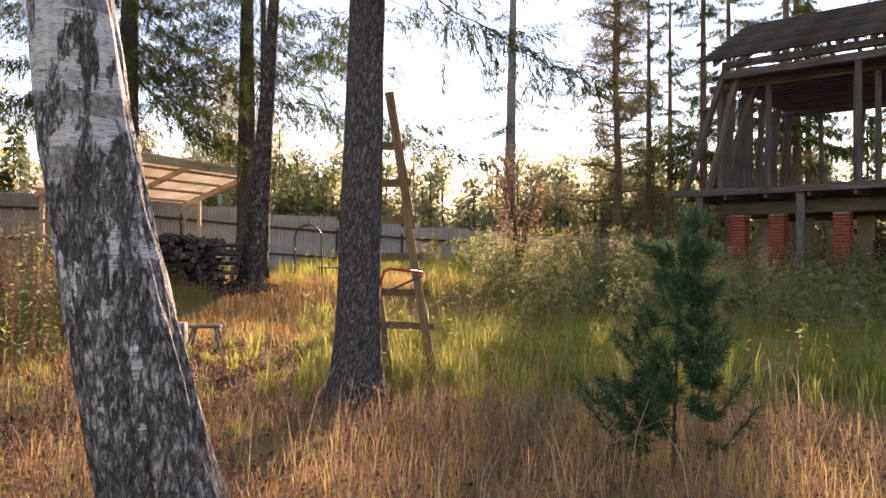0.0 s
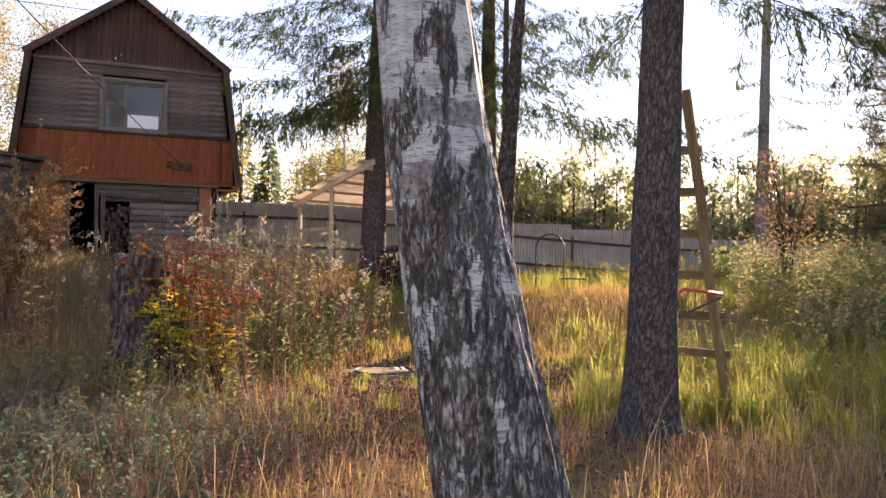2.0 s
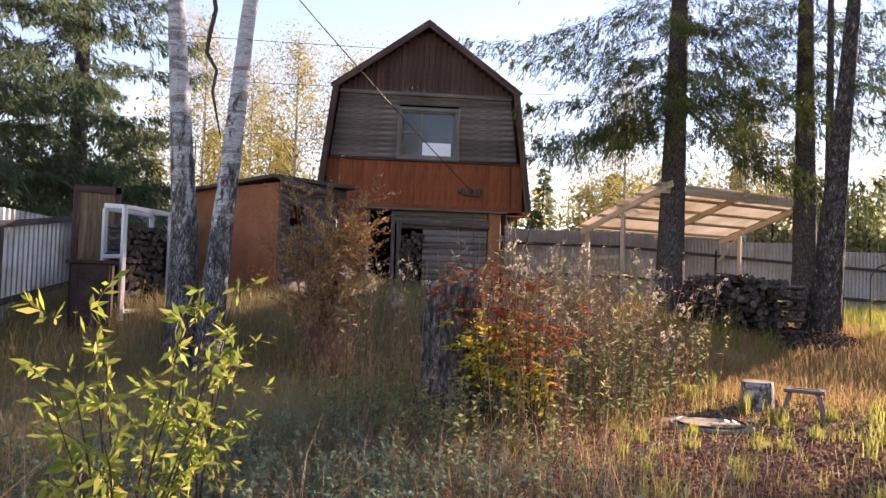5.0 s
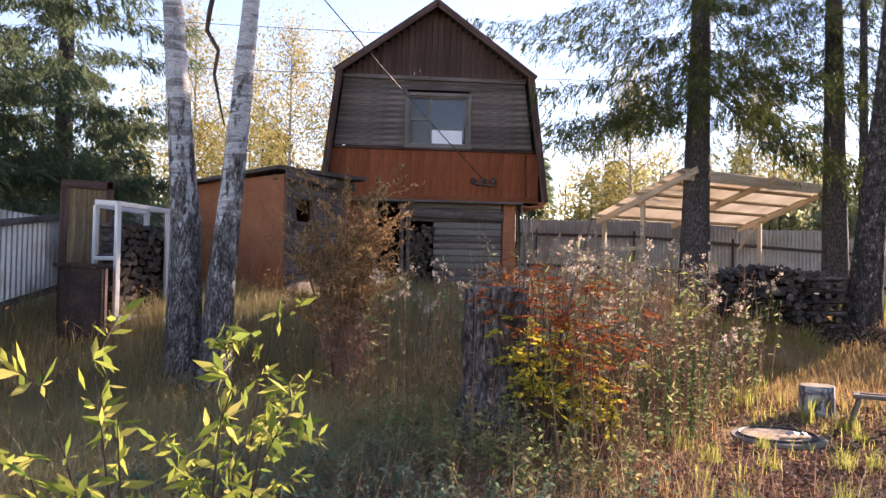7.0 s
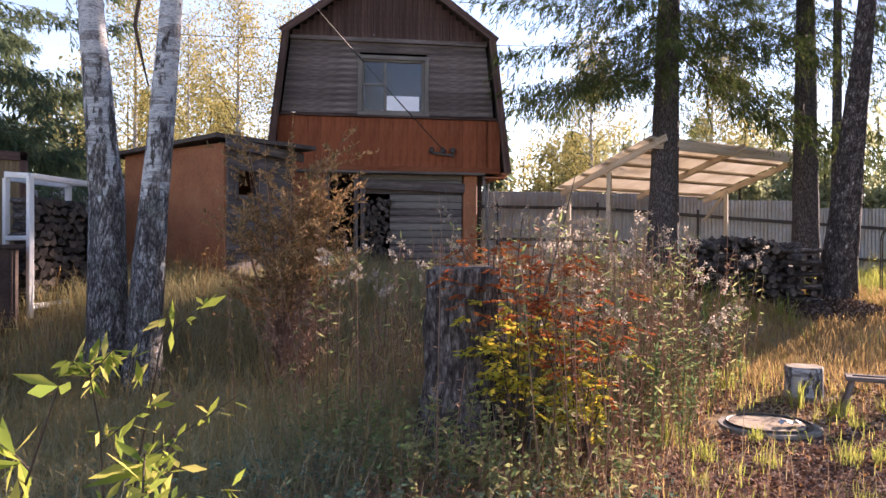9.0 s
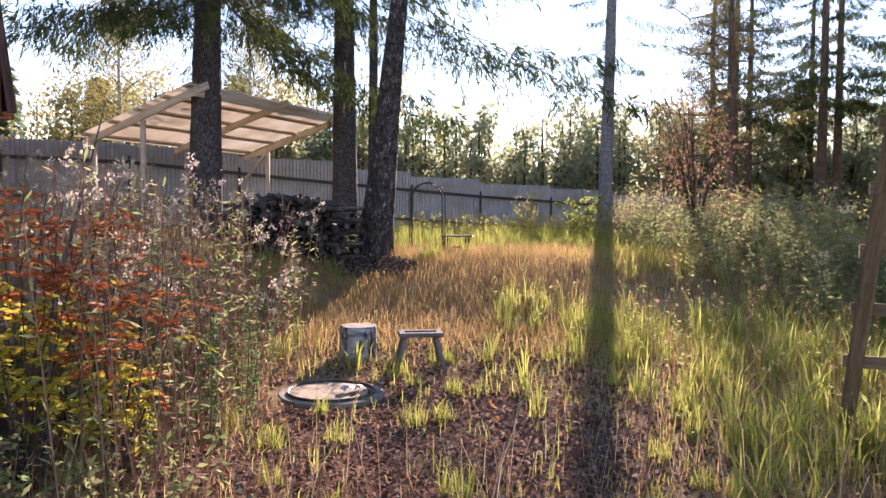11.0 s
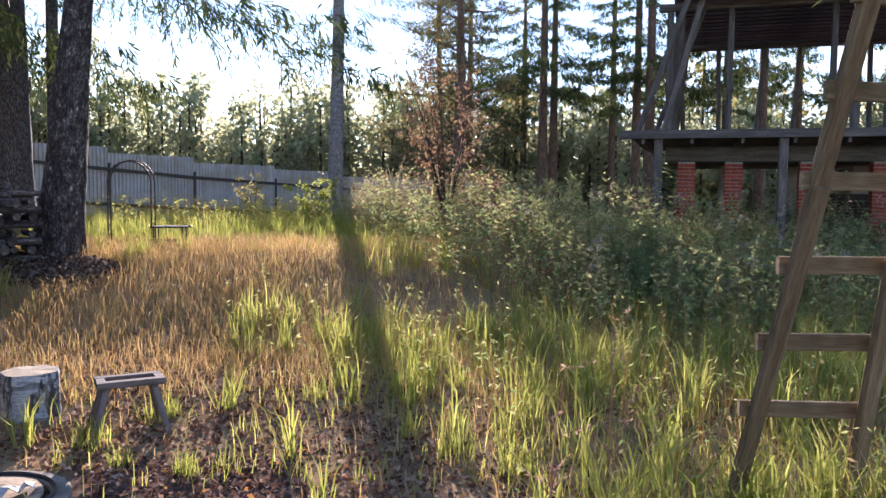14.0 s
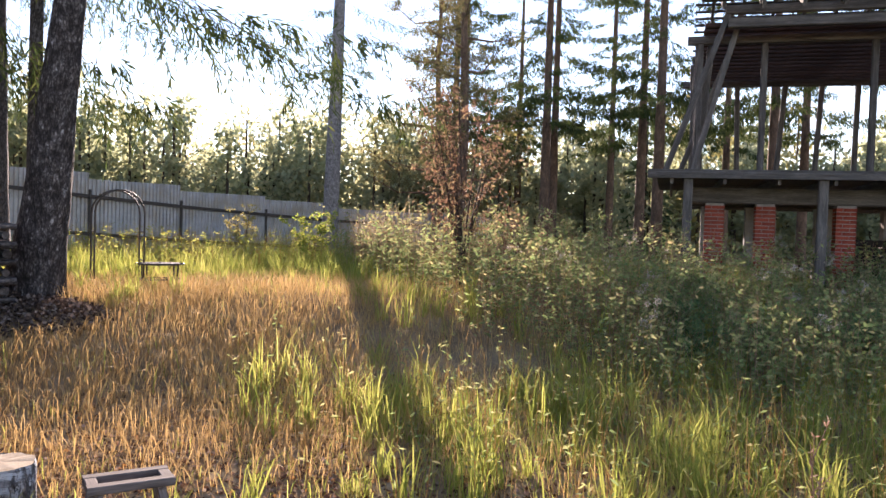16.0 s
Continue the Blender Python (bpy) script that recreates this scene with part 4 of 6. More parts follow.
# ---- carport ----
def make_carport():
    zb = 1.2
    A, B = Vector((-11.1, 20.4, 3.1)), Vector((-8.5, 19.3, 4.0))
    along = Vector((0.41, 0.91, 0)) * 5.3
    c = thing("carport", (-10.0, 22.5, zb), "open carport of pale timber under milky roof sheets", "carport")
    o = Vector((-10.0, 22.5, zb))
    L = lambda p: Vector(p) - o
    sl = (B - A).normalized()
    up = sl.cross(along).normalized()
    up = up if up.z > 0 else -up
    for k in range(3):
        p = A + along * (k / 2)
        bar("rafter", c, L(p - sl * 0.15), L(p + (B - A) + sl * 0.25), 0.05, 0.15, M_PALEWOOD, up)
    for f in (0.02, 0.28, 0.52, 0.76, 0.98):
        p = A + (B - A) * f + up * 0.10
        bar("purlin", c, L(p - along * 0.04), L(p + along * 1.05), 0.10, 0.05, M_PALEWOOD, up)
    bar("front_beam", c, L(B - along * 0.02 - up * 0.04), L(B + along * 1.06 - up * 0.04), 0.06, 0.2, M_PALEWOOD)
    for k in range(5):
        p = A - sl * 0.2 + along * (k * 0.208 - 0.03) + up * 0.14
        q = p + sl * 3.15
        e = along * 0.212
        s = part("roof_sheet", Geo().add([L(p), L(q), L(q + e), L(p + e), L(p + up * 0.008), L(q + up * 0.008), L(q + e + up * 0.008), L(p + e + up * 0.008)],
                                         [(0, 1, 2, 3), (7, 6, 5, 4), (0, 4, 5, 1), (1, 5, 6, 2), (2, 6, 7, 3), (3, 7, 4, 0)]), M_POLY, c)
    for p in (A + along * 0.02, A + (B - A) * 0.47 + along * 0.02, A + (B - A) * 0.25 + along * 0.97):
        bar("post", c, L((p.x, p.y, gz(p.x, p.y) - 0.1)), L((p.x, p.y, p.z - 0.05)), 0.1, 0.1, M_PALEWOOD, (1, 0, 0))
    bar("brace", c, L(A + along * 0.97 - Vector((0, 0, 0.6))), L(A + along * 0.97 + sl * 0.8 + Vector((0, 0, -0.05))), 0.05, 0.08, M_PALEWOOD)
    for z in (1.95, 2.35):
        bar("shelf_rail", c, L(A + Vector((0, 0, z - 3.1))), L(A + (B - A) * 0.47 + Vector((0, 0, z - 3.1 - 0.4))), 0.04, 0.1, M_PALEWOOD)


make_carport()


# ---- firewood ----
def log_end(seed, L, rad, bark):
    """A round log along x with sawn ends."""
    r = rng(seed)
    n = 10
    ring = [(rad * math.cos(2 * math.pi * k / n) * r.uniform(0.9, 1.1), rad * math.sin(2 * math.pi * k / n) * r.uniform(0.9, 1.1)) for k in range(n)]
    g = Geo().add([(x, a, b) for x in (-L / 2, L / 2) for a, b in ring], [(k, (k + 1) % n, n + (k + 1) % n, n + k) for k in range(n)] + [tuple(reversed(range(n))), tuple(range(n, 2 * n))])
    me = g.mesh("log", bark)
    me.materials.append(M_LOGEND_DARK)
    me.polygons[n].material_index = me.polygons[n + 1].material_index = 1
    return me


LOGS = [log_end(70 + k, 0.9, 0.05 + 0.008 * k, M_LOGWOOD) for k in range(4)]


def make_woodpile():
    a, b = Vector((-7.45, 17.9, 0)), Vector((-5.35, 18.6, 0))
    o = Vector((a.x, a.y, gz(a.x, a.y)))
    t = thing("firewood_stack", tuple(o), "long stack of dark weathered firewood between the trees", "firewood")
    d = (b - a).normalized()
    side = Vector((-d.y, d.x, 0))
    r = rng(77)
    ang = math.degrees(math.atan2(side.y, side.x))
    n = 0
    for row in range(11):
        z = 0.06 + row * 0.085
        x = r.uniform(0, 0.08)
        while x < 1.75:
            if row * 0.085 < 0.95 - 0.12 * math.sin(x * 2):
                p = a + d * x + side * r.uniform(-0.1, 0.1) - o
                part("log", LOGS[n % 4] if n % 3 == 0 else SPLIT[n % 5], None, t, m=pose(p.x, p.y, z, r.uniform(0, 360), r.uniform(-9, 9), ang + r.uniform(-42, 42)))
                n += 1
            x += r.uniform(0.09, 0.13)
    for row in range(9):
        for k in range(3):
            p = a + d * (1.95 + (0.22 * (k - 1) if row % 2 else 0)) + side * (0 if row % 2 else 0.25 * (k - 1)) - o
            part("log", LOGS[(row + k) % 4], None, t, m=pose(p.x, p.y, 0.06 + row * 0.11, 0, r.uniform(-2, 2), (ang if row % 2 else ang - 90) + r.uniform(-4, 4)) @ Matrix.Scale(0.75, 4))
    for k in range(90):
        f = r.uniform(0.0, 1.85)
        p = a + d * f + side * r.uniform(-0.25, 0.25) - o
        part("log", SPLIT[k % 5], None, t, m=pose(p.x, p.y, 0.98 + r.uniform(0, 0.14) - 0.1 * abs(f - 0.9), r.uniform(0, 360), r.uniform(-30, 30), r.uniform(0, 180)))
    p = a + d * 0.9 - side * 0.55 - o
    bar("loose_board", t, p + Vector((-0.5, 0, 0.06)), p + Vector((0.6, 0.1, 0.1)), 0.12, 0.04, M_OLDWOOD)


make_woodpile()


def make_log_rack():
    """White timber rack with its wall of split logs."""
    o = Vector((-12.62, 8.02, gz(-12.62, 8.02)))
    t = thing("log_rack", tuple(o), "white painted timber rack holding a wall of split logs", "log rack")
    ex, ey = Vector((-0.61, 0.04, 0)), Vector((-0.45, 0.95, 0)).normalized()
    c = {"f": Vector((0, 0, 0)), "b": ex}
    H = 1.7
    for k, f in (("f", 0), ("b", 0), ("f", 1.3), ("b", 1.3)):
        p = c[k] + ey * f
        bar("post", t, p + Vector((0, 0, -0.05)), p + Vector((0, 0, H)), 0.07, 0.07, M_WHITEWOOD, (1, 0, 0))
    for f in (0, 1.3):
        bar("top_rail", t, c["f"] + ey * f + Vector((0, 0, H)), c["b"] + ey * f + Vector((0, 0, H + 0.05)), 0.06, 0.07, M_WHITEWOOD)
    for k in "fb":
        bar("top_rail", t, c[k] + Vector((0, 0, H)), c[k] + ey * 1.3 + Vector((0, 0, H)), 0.06, 0.07, M_WHITEWOOD)
    bar("mid_rail", t, c["f"] + Vector((0, 0, 0.95)), c["b"] + Vector((0, 0, 0.95)), 0.06, 0.06, M_WHITEWOOD)
    bar("foot_rail", t, c["f"] + Vector((0, 0, 0.12)), c["f"] + ey * 1.3 + Vector((0, 0, 0.12)), 0.06, 0.07, M_WHITEWOOD)
    r = rng(81)
    ang = math.degrees(math.atan2(ex.y, ex.x))
    n = 0
    for row in range(13):
        for k in range(12):
            p = ey * (0.08 + k * 0.1 + r.uniform(-0.02, 0.02)) + ex * r.uniform(0.45, 0.55)
            part("split_log", SPLIT[n % 5], None, t, m=pose(p.x, p.y, 0.2 + row * 0.1 + r.uniform(-0.015, 0.015), r.uniform(0, 360), r.uniform(-4, 4), ang + r.uniform(-6, 6)) @ Matrix.Scale(r.uniform(0.85, 1.15), 4))
            n += 1
    # second bay of logs behind
    for row in range(12):
        for k in range(7):
            p = ey * (1.4 + k * 0.1) + ex * r.uniform(0.3, 0.6)
            part("split_log", SPLIT[n % 5], None, t, m=pose(p.x, p.y, 0.15 + row * 0.1, r.uniform(0, 360), 0, ang + r.uniform(-6, 6)))
            n += 1


make_log_rack()


def make_gate():
    o = Vector((-14.0, 8.0, gz(-14.0, 8.0)))
    t = thing("wooden_door", tuple(o), "old boarded wooden door standing against the fence", "door", turn=66)
    for k in range(4):
        bar("board", t, (0.1 + k * 0.14, 0, 0), (0.1 + k * 0.14, 0, 1.85), 0.025, 0.135, M_LADDER, (1, 0, 0))
    for x in (0.0, 0.62):
        bar("stile", t, (x, -0.02, 0), (x, -0.02, 1.92), 0.05, 0.1, M_DARKWOOD, (1, 0, 0))
    for z in (0.35, 1.86):
        bar("cross_rail", t, (-0.05, -0.02, z), (0.67, -0.02, z), 0.05, 0.12, M_DARKWOOD)
    # rusty bin in front of it
    o = (-12.65, 7.55, gz(-12.65, 7.55))
    b = thing("metal_bin", o, "dark rusty sheet-metal bin with a rimmed lid", "bin", turn=66)
    g = Geo().beam((0, 0, 0), (0, 0, 0.9), 0.60, 0.56, (1, 0, 0), 0.06)
    part("body", g, M_RUST, b)
    part("lid", Geo().beam((-0.33, 0, 0.93), (0.33, 0, 0.93), 0.68, 0.05), M_RUST, b)
    for x in (-0.2, 0.2):
        part("rib", Geo().beam((x, -0.31, 0.05), (x, -0.31, 0.88), 0.03, 0.03), M_RUST, b)
    o = (-11.8, 8.55, gz(-11.8, 8.55))
    c = thing("plastic_crate", o, "overturned pale plastic crate leaning by the logs", "crate", turn=20)
    part("panel", Geo().beam((-0.25, 0, 0.18), (0.25, 0, 0.30), 0.03, 0.32, (0, -0.6, 1)), M_WHITEWOOD, c)
    for x in (-0.2, 0.2):
        part("leg", Geo().beam((x, 0, 0.0), (x, 0.15, 0.3), 0.04, 0.04), M_WHITEWOOD, c)


make_gate()


def make_shed():
    zb = 1.2
    o = Vector((-12.75, 11.2, zb))
    t = thing("shed", tuple(o), "small red-brown shed with flat felt roof and one window", "shed")
    L = Vector((-2.75, 0.2, 0))
    R = Vector((-0.25, 1.7, 0))
    H = 2.15
    def wall(name, p, q, mat, hole=None):
        d = q - p
        if not hole:
            return bar(name, t, p + Vector((0, 0, H / 2)), q + Vector((0, 0, H / 2)), 0.08, H, mat)
        f0, f1, z0, z1 = hole
        bar("wall_end", t, p + Vector((0, 0, H / 2)), p + d * f0 + Vector((0, 0, H / 2)), 0.08, H, mat)
        bar("wall_end", t, p + d * f1 + Vector((0, 0, H / 2)), q + Vector((0, 0, H / 2)), 0.08, H, mat)
        bar("wall_below_window", t, p + d * f0 + Vector((0, 0, z0 / 2)), p + d * f1 + Vector((0, 0, z0 / 2)), 0.08, z0, mat)
        bar("wall_above_window", t, p + d * f0 + Vector((0, 0, (H + z1) / 2)), p + d * f1 + Vector((0, 0, (H + z1) / 2)), 0.08, H - z1, mat)
    z3 = Vector((0, 0, 0))
    wall("wall", z3, L, M_SHED)
    wall("wall", z3, R, M_GREYWOOD, (0.12, 0.42, 1.35, 1.75))
    wall("wall", L, L + R, M_SHED)
    wall("wall", R, L + R, M_SHED)
    part("floor", Geo().beam(R * 0.5, L + R * 0.5, 1.6, 0.08), M_SHADE_DARK, t)
    n = Vector((R.y, -R.x, 0)).normalized()
    for f in (0.10, 0.44):
        bar("window_casing", t, R * f + n * 0.06 + Vector((0, 0, 1.3)), R * f + n * 0.06 + Vector((0, 0, 1.8)), 0.04, 0.07, M_GREYWOOD, tuple(R.normalized()))
    for z in (1.32, 1.78):
        bar("window_casing", t, R * 0.08 + n * 0.06 + Vector((0, 0, z)), R * 0.46 + n * 0.06 + Vector((0, 0, z)), 0.04, 0.07, M_GREYWOOD)
    bar("fascia", t, R * -0.1 + n * 0.14 + Vector((0, 0, H - 0.02)), R * 1.1 + n * 0.14 + Vector((0, 0, H - 0.05)), 0.03, 0.16, M_GREYWOOD)
    part("roof", Geo().beam(R * 0.5 - L * 0.08 + Vector((0, 0, H + 0.10)), R * 0.5 + L * 1.06 + Vector((0, 0, H - 0.02)), 2.1, 0.07), M_ROOF, t)


make_shed()


# ---- unfinished house on piers ----
def make_frame_house():
    zg = 0.62
    u, v = Vector((0.78, -0.625, 0)), Vector((0.625, 0.78, 0))
    o = Vector((5.95, 19.6, zg))
    t = thing("unfinished_house", tuple(o), "unfinished timber house frame raised on red brick piers", "house")
    deck = 2.38

    def P(a, b, z):
        return u * a + v * b + Vector((0, 0, z))
    Ln, Dp = 8.5, 6.0
    # deck: edge boards, joists and planks
    bar("edge_beam", t, P(-0.75, -0.15, deck), P(Ln, -0.15, deck), 0.09, 0.17, M_OLDWOOD)
    for k in range(24):
        bar("floor_board", t, P(-0.6, -0.1 + 0.26 * k, deck + 0.02), P(Ln, -0.1 + 0.26 * k, deck + 0.02), 0.2, 0.04, M_OLDWOOD)
    for k in range(10):
        a = -0.3 + k * 0.95
        bar("joist", t, P(a, -0.1, deck - 0.1), P(a, Dp, deck - 0.1), 0.06, 0.16, M_OLDWOOD)
    for b in (1.15, 3.4, 5.6):
        bar("girder", t, P(0.1, b, deck - 0.34), P(Ln, b, deck - 0.34), 0.2, 0.32, M_OLDWOOD)
    # posts under the edge
    for a in (0.0, 2.35, 4.7, 7.0):
        bar("deck_post", t, P(a, -0.02, -0.2), P(a, -0.02, deck - 0.06), 0.17, 0.17, M_OLDWOOD, tuple(u))
    # brick piers
    for a in (0.55, 1.5, 2.95, 4.3, 5.9, 7.5):
        for b in (1.15, 3.4):
            pier = part("pier", Geo().beam(P(a, b, -0.2), P(a, b, deck - 0.5), 0.34, 0.34, tuple(u), 0.02), M_MORTAR, t, "red brick pier")
            if b < 2:
                PIERS.append((pier, u, v, P(a, b, 0), deck - 0.5))
    # wall frame: studs, plates, leaning boards
    H = 2.72
    for a in (0.15, 1.35, 3.3, 3.75, 4.3, 5.2, 6.3, 7.4):
        bar("stud", t, P(a, 0.9, deck), P(a, 0.9, deck + H), 0.12, 0.12, M_OLDWOOD, tuple(u))
    for a in (3.55, 5.9, 8.2):
        bar("porch_post", t, P(a, 0.0, deck), P(a, 0.0, deck + H + 0.1), 0.13, 0.13, M_OLDWOOD, tuple(u))
    r = rng(91)
    for k in range(12):
        b = 0.9 + k * 0.42
        bar("stud", t, P(0.15, b, deck), P(0.15 + r.uniform(-0.15, 0.3), b + r.uniform(-0.3, 0.4), deck + H), 0.1, 0.14, M_OLDWOOD, tuple(u))
        bar("stud", t, P(7.9, b, deck), P(7.9, b, deck + H), 0.1, 0.14, M_OLDWOOD, tuple(u))
    for k in range(9):
        a = 0.4 + k * 0.9
        bar("stud", t, P(a, Dp - 0.2, deck), P(a + r.uniform(-0.3, 0.3), Dp - 0.2, deck + H), 0.12, 0.12, M_OLDWOOD, tuple(u))
    for a0, a1, b in ((-0.45, 0.62, 0.1), (0.05, 0.85, 0.35), (-0.2, 0.9, 1.6)):
        bar("leaning_beam", t, P(a0, b, deck), P(a1, b, deck + H + 0.35), 0.2, 0.11, M_OLDWOOD)
    for b in (0.9, Dp - 0.2):
        bar("top_plate", t, P(-0.1, b, deck + H), P(Ln, b, deck + H), 0.16, 0.16, M_OLDWOOD)
    bar("porch_plate", t, P(0.6, 0.0, deck + H + 0.1), P(Ln, 0.0, deck + H + 0.1), 0.16, 0.18, M_OLDWOOD)
    # ceiling joists and the steep mansard rafters
    for k in range(15):
        bar("ceiling_joist", t, P(0.2, 0.3 + k * 0.4, deck + H + 0.14), P(Ln, 0.3 + k * 0.4, deck + H + 0.14), 0.14, 0.09, M_DARKWOOD)
    bar("porch_plate", t, P(0.55, 0.05, deck + H + 0.36), P(Ln, 0.05, deck + H + 0.36), 0.14, 0.16, M_OLDWOOD)
    for k in range(13):
        a = 0.5 + k * 0.68
        bar("rafter", t, P(a, -0.35, deck + H + 0.35), P(a, 3.2, deck + H + 2.1), 0.07, 0.15, M_OLDWOOD, (0, 0, 1))
        bar("rafter", t, P(a, 6.6, deck + H + 0.35), P(a, 3.2, deck + H + 2.1), 0.07, 0.15, M_OLDWOOD, (0, 0, 1))
    for k in range(16):
        f = k / 16
        for b0 in (-0.4, 6.7):
            bar("lath", t, P(0.1, b0 + (3.2 - b0) * f, deck + H + 0.44 + 1.74 * f), P(Ln, b0 + (3.2 - b0) * f, deck + H + 0.44 + 1.74 * f), 0.15, 0.03, M_OLDWOOD)
    # boards stored below, in the shade-dark interior colour
    for k in range(7):
        bar("stored_board", t, P(3.3, 2.3 + 0.03 * k, 0.2 + 0.16 * k), P(6.8, 2.3 + 0.03 * k, 0.2 + 0.16 * k), 0.05, 0.15, M_SHADE_DARK)
    return t


PIERS = []
make_frame_house()


# ---- small things ----
def make_ladder():
    o = Vector((-0.17, 9.4, gz(-0.17, 9.4)))
    t = thing("ladder", tuple(o), "homemade wooden ladder leaning behind the spruce trunk", "ladder")
    rails = ((Vector((0, 0, 0)), Vector((-0.49, -0.90, 3.3))), (Vector((-0.57, 0.30, 0)), Vector((-0.83, -0.84, 3.05))))
    for foot, head in rails:
        d = head - foot
        bar("rail", t, foot - d * 0.02, foot + d * 0.62, 0.05, 0.10, M_LADDER, (1, 0, 0))
        bar("rail", t, foot + d * 0.55 + Vector((0.03, 0.045, 0)), head + Vector((0.03, 0.045, 0)), 0.05, 0.10, M_LADDER, (1, 0, 0))
    for z in (0.68, 1.08, 1.50, 1.92, 2.33, 2.73):
        a, b = (f + (h - f) * (z / h.z) + Vector((0.03, 0.06, 0)) for f, h in rails)
        e = (b - a).normalized() * 0.08
        bar("rung", t, a - e, b + e, 0.035, 0.09, M_LADDER)
    # bow saw hung on a rung
    s = thing("bow_saw", (-0.69, 8.45, 1.28), "red-framed bow saw hanging behind the spruce trunk", "saw", turn=32)
    pts = [(-0.02, 0, -0.26), (-0.01, 0, -0.10), (0.02, 0.0, -0.01), (0.09, 0.01, 0.02), (0.30, 0.05, 0.0), (0.55, 0.1, -0.03)]
    part("frame", Geo().tube(pts, [0.016] * 6, 8), M_REDPAINT, s, smooth=True)
    part("blade", Geo().beam((-0.02, 0, -0.26), (0.55, 0.1, -0.06), 0.002, 0.025), M_STEEL, s)


make_ladder()


def make_stool():
    o = (-4.02, 12.62, gz(-4.02, 12.62))
    t = thing("stool", o, "grey weathered wooden stool with splayed legs", "stool", turn=8)
    for y in (-0.10, 0.10):
        bar("seat_board", t, (-0.23, y, 0.40), (0.26, y, 0.40), 0.075, 0.05, M_GREYWOOD)
    for x in (-0.195, 0.225):
        bar("seat_end", t, (x, -0.062, 0.40), (x, 0.062, 0.40), 0.07, 0.046, M_GREYWOOD)
    for x in (-0.17, 0.19):
        bar("apron", t, (x, -0.12, 0.36), (x, 0.12, 0.36), 0.04, 0.06, M_GREYWOOD)
    for x, y in ((-1, -1), (-1, 1), (1, -1), (1, 1)):
        bar("leg", t, (x * 0.17 + 0.01, y * 0.09, 0.38), (x * 0.27, y * 0.19, -0.02), 0.045, 0.05, M_GREYWOOD, (1, 0, 0))


make_stool()


def round_block(name, x, y, R, H, label, mat, tilt=0.0):
    t = thing(name, (x, y, gz(x, y)), label, "log")
    n, r = 24, rng(int(abs(x) * 100))
    g = Geo()
    w = [1 + r.uniform(-0.05, 0.05) for _ in range(n)]
    lev = [(-0.03, 1.06), (0.05, 1.03), (H * 0.5, 1.0), (H - 0.03, 1.0), (H, 0.96)]
    g.add([(R * s * w[k] * math.cos(2 * math.pi * k / n), R * s * w[k] * math.sin(2 * math.pi * k / n), z) for z, s in lev for k in range(n)],
          [(i * n + k, i * n + (k + 1) % n, (i + 1) * n + (k + 1) % n, (i + 1) * n + k) for i in range(len(lev) - 1) for k in range(n)])
    part("bark", g, mat, t, m=pose(0, 0, 0, tilt), smooth=True)
    c = Geo().add([(R * 0.955 * w[k] * math.cos(2 * math.pi * k / n), R * 0.955 * w[k] * math.sin(2 * math.pi * k / n), H - 0.002 + 0.006 * r.uniform(-1, 1)) for k in range(n)] + [(0, 0, H + 0.003)],
                  [(k, (k + 1) % n, n) for k in range(n)])
    part("sawn_top", c, M_LOGEND, t, m=pose(0, 0, 0, tilt))
    return t


round_block("chopping_block", -4.76, 13.2, 0.22, 0.37, "short birch log standing on end as a chopping block", M_BIRCH_BLOCK)
t = thing("log", (-6.55, 9.7, gz(-6.55, 9.7)), "short grey log lying in the weeds", "log", turn=-35)
part("bark", Geo().tube([(-0.25, 0, 0.15), (-0.1, 0, 0.155), (0.1, 0, 0.16), (0.25, 0, 0.155)], [0.155, 0.16, 0.158, 0.155], 16, 0.08, 3), M_STUMP, t)
part("sawn_end", Geo().tube([(0.246, 0, 0.155), (0.256, 0, 0.155)], [0.14, 0.138], 16), M_GREYWOOD, t)


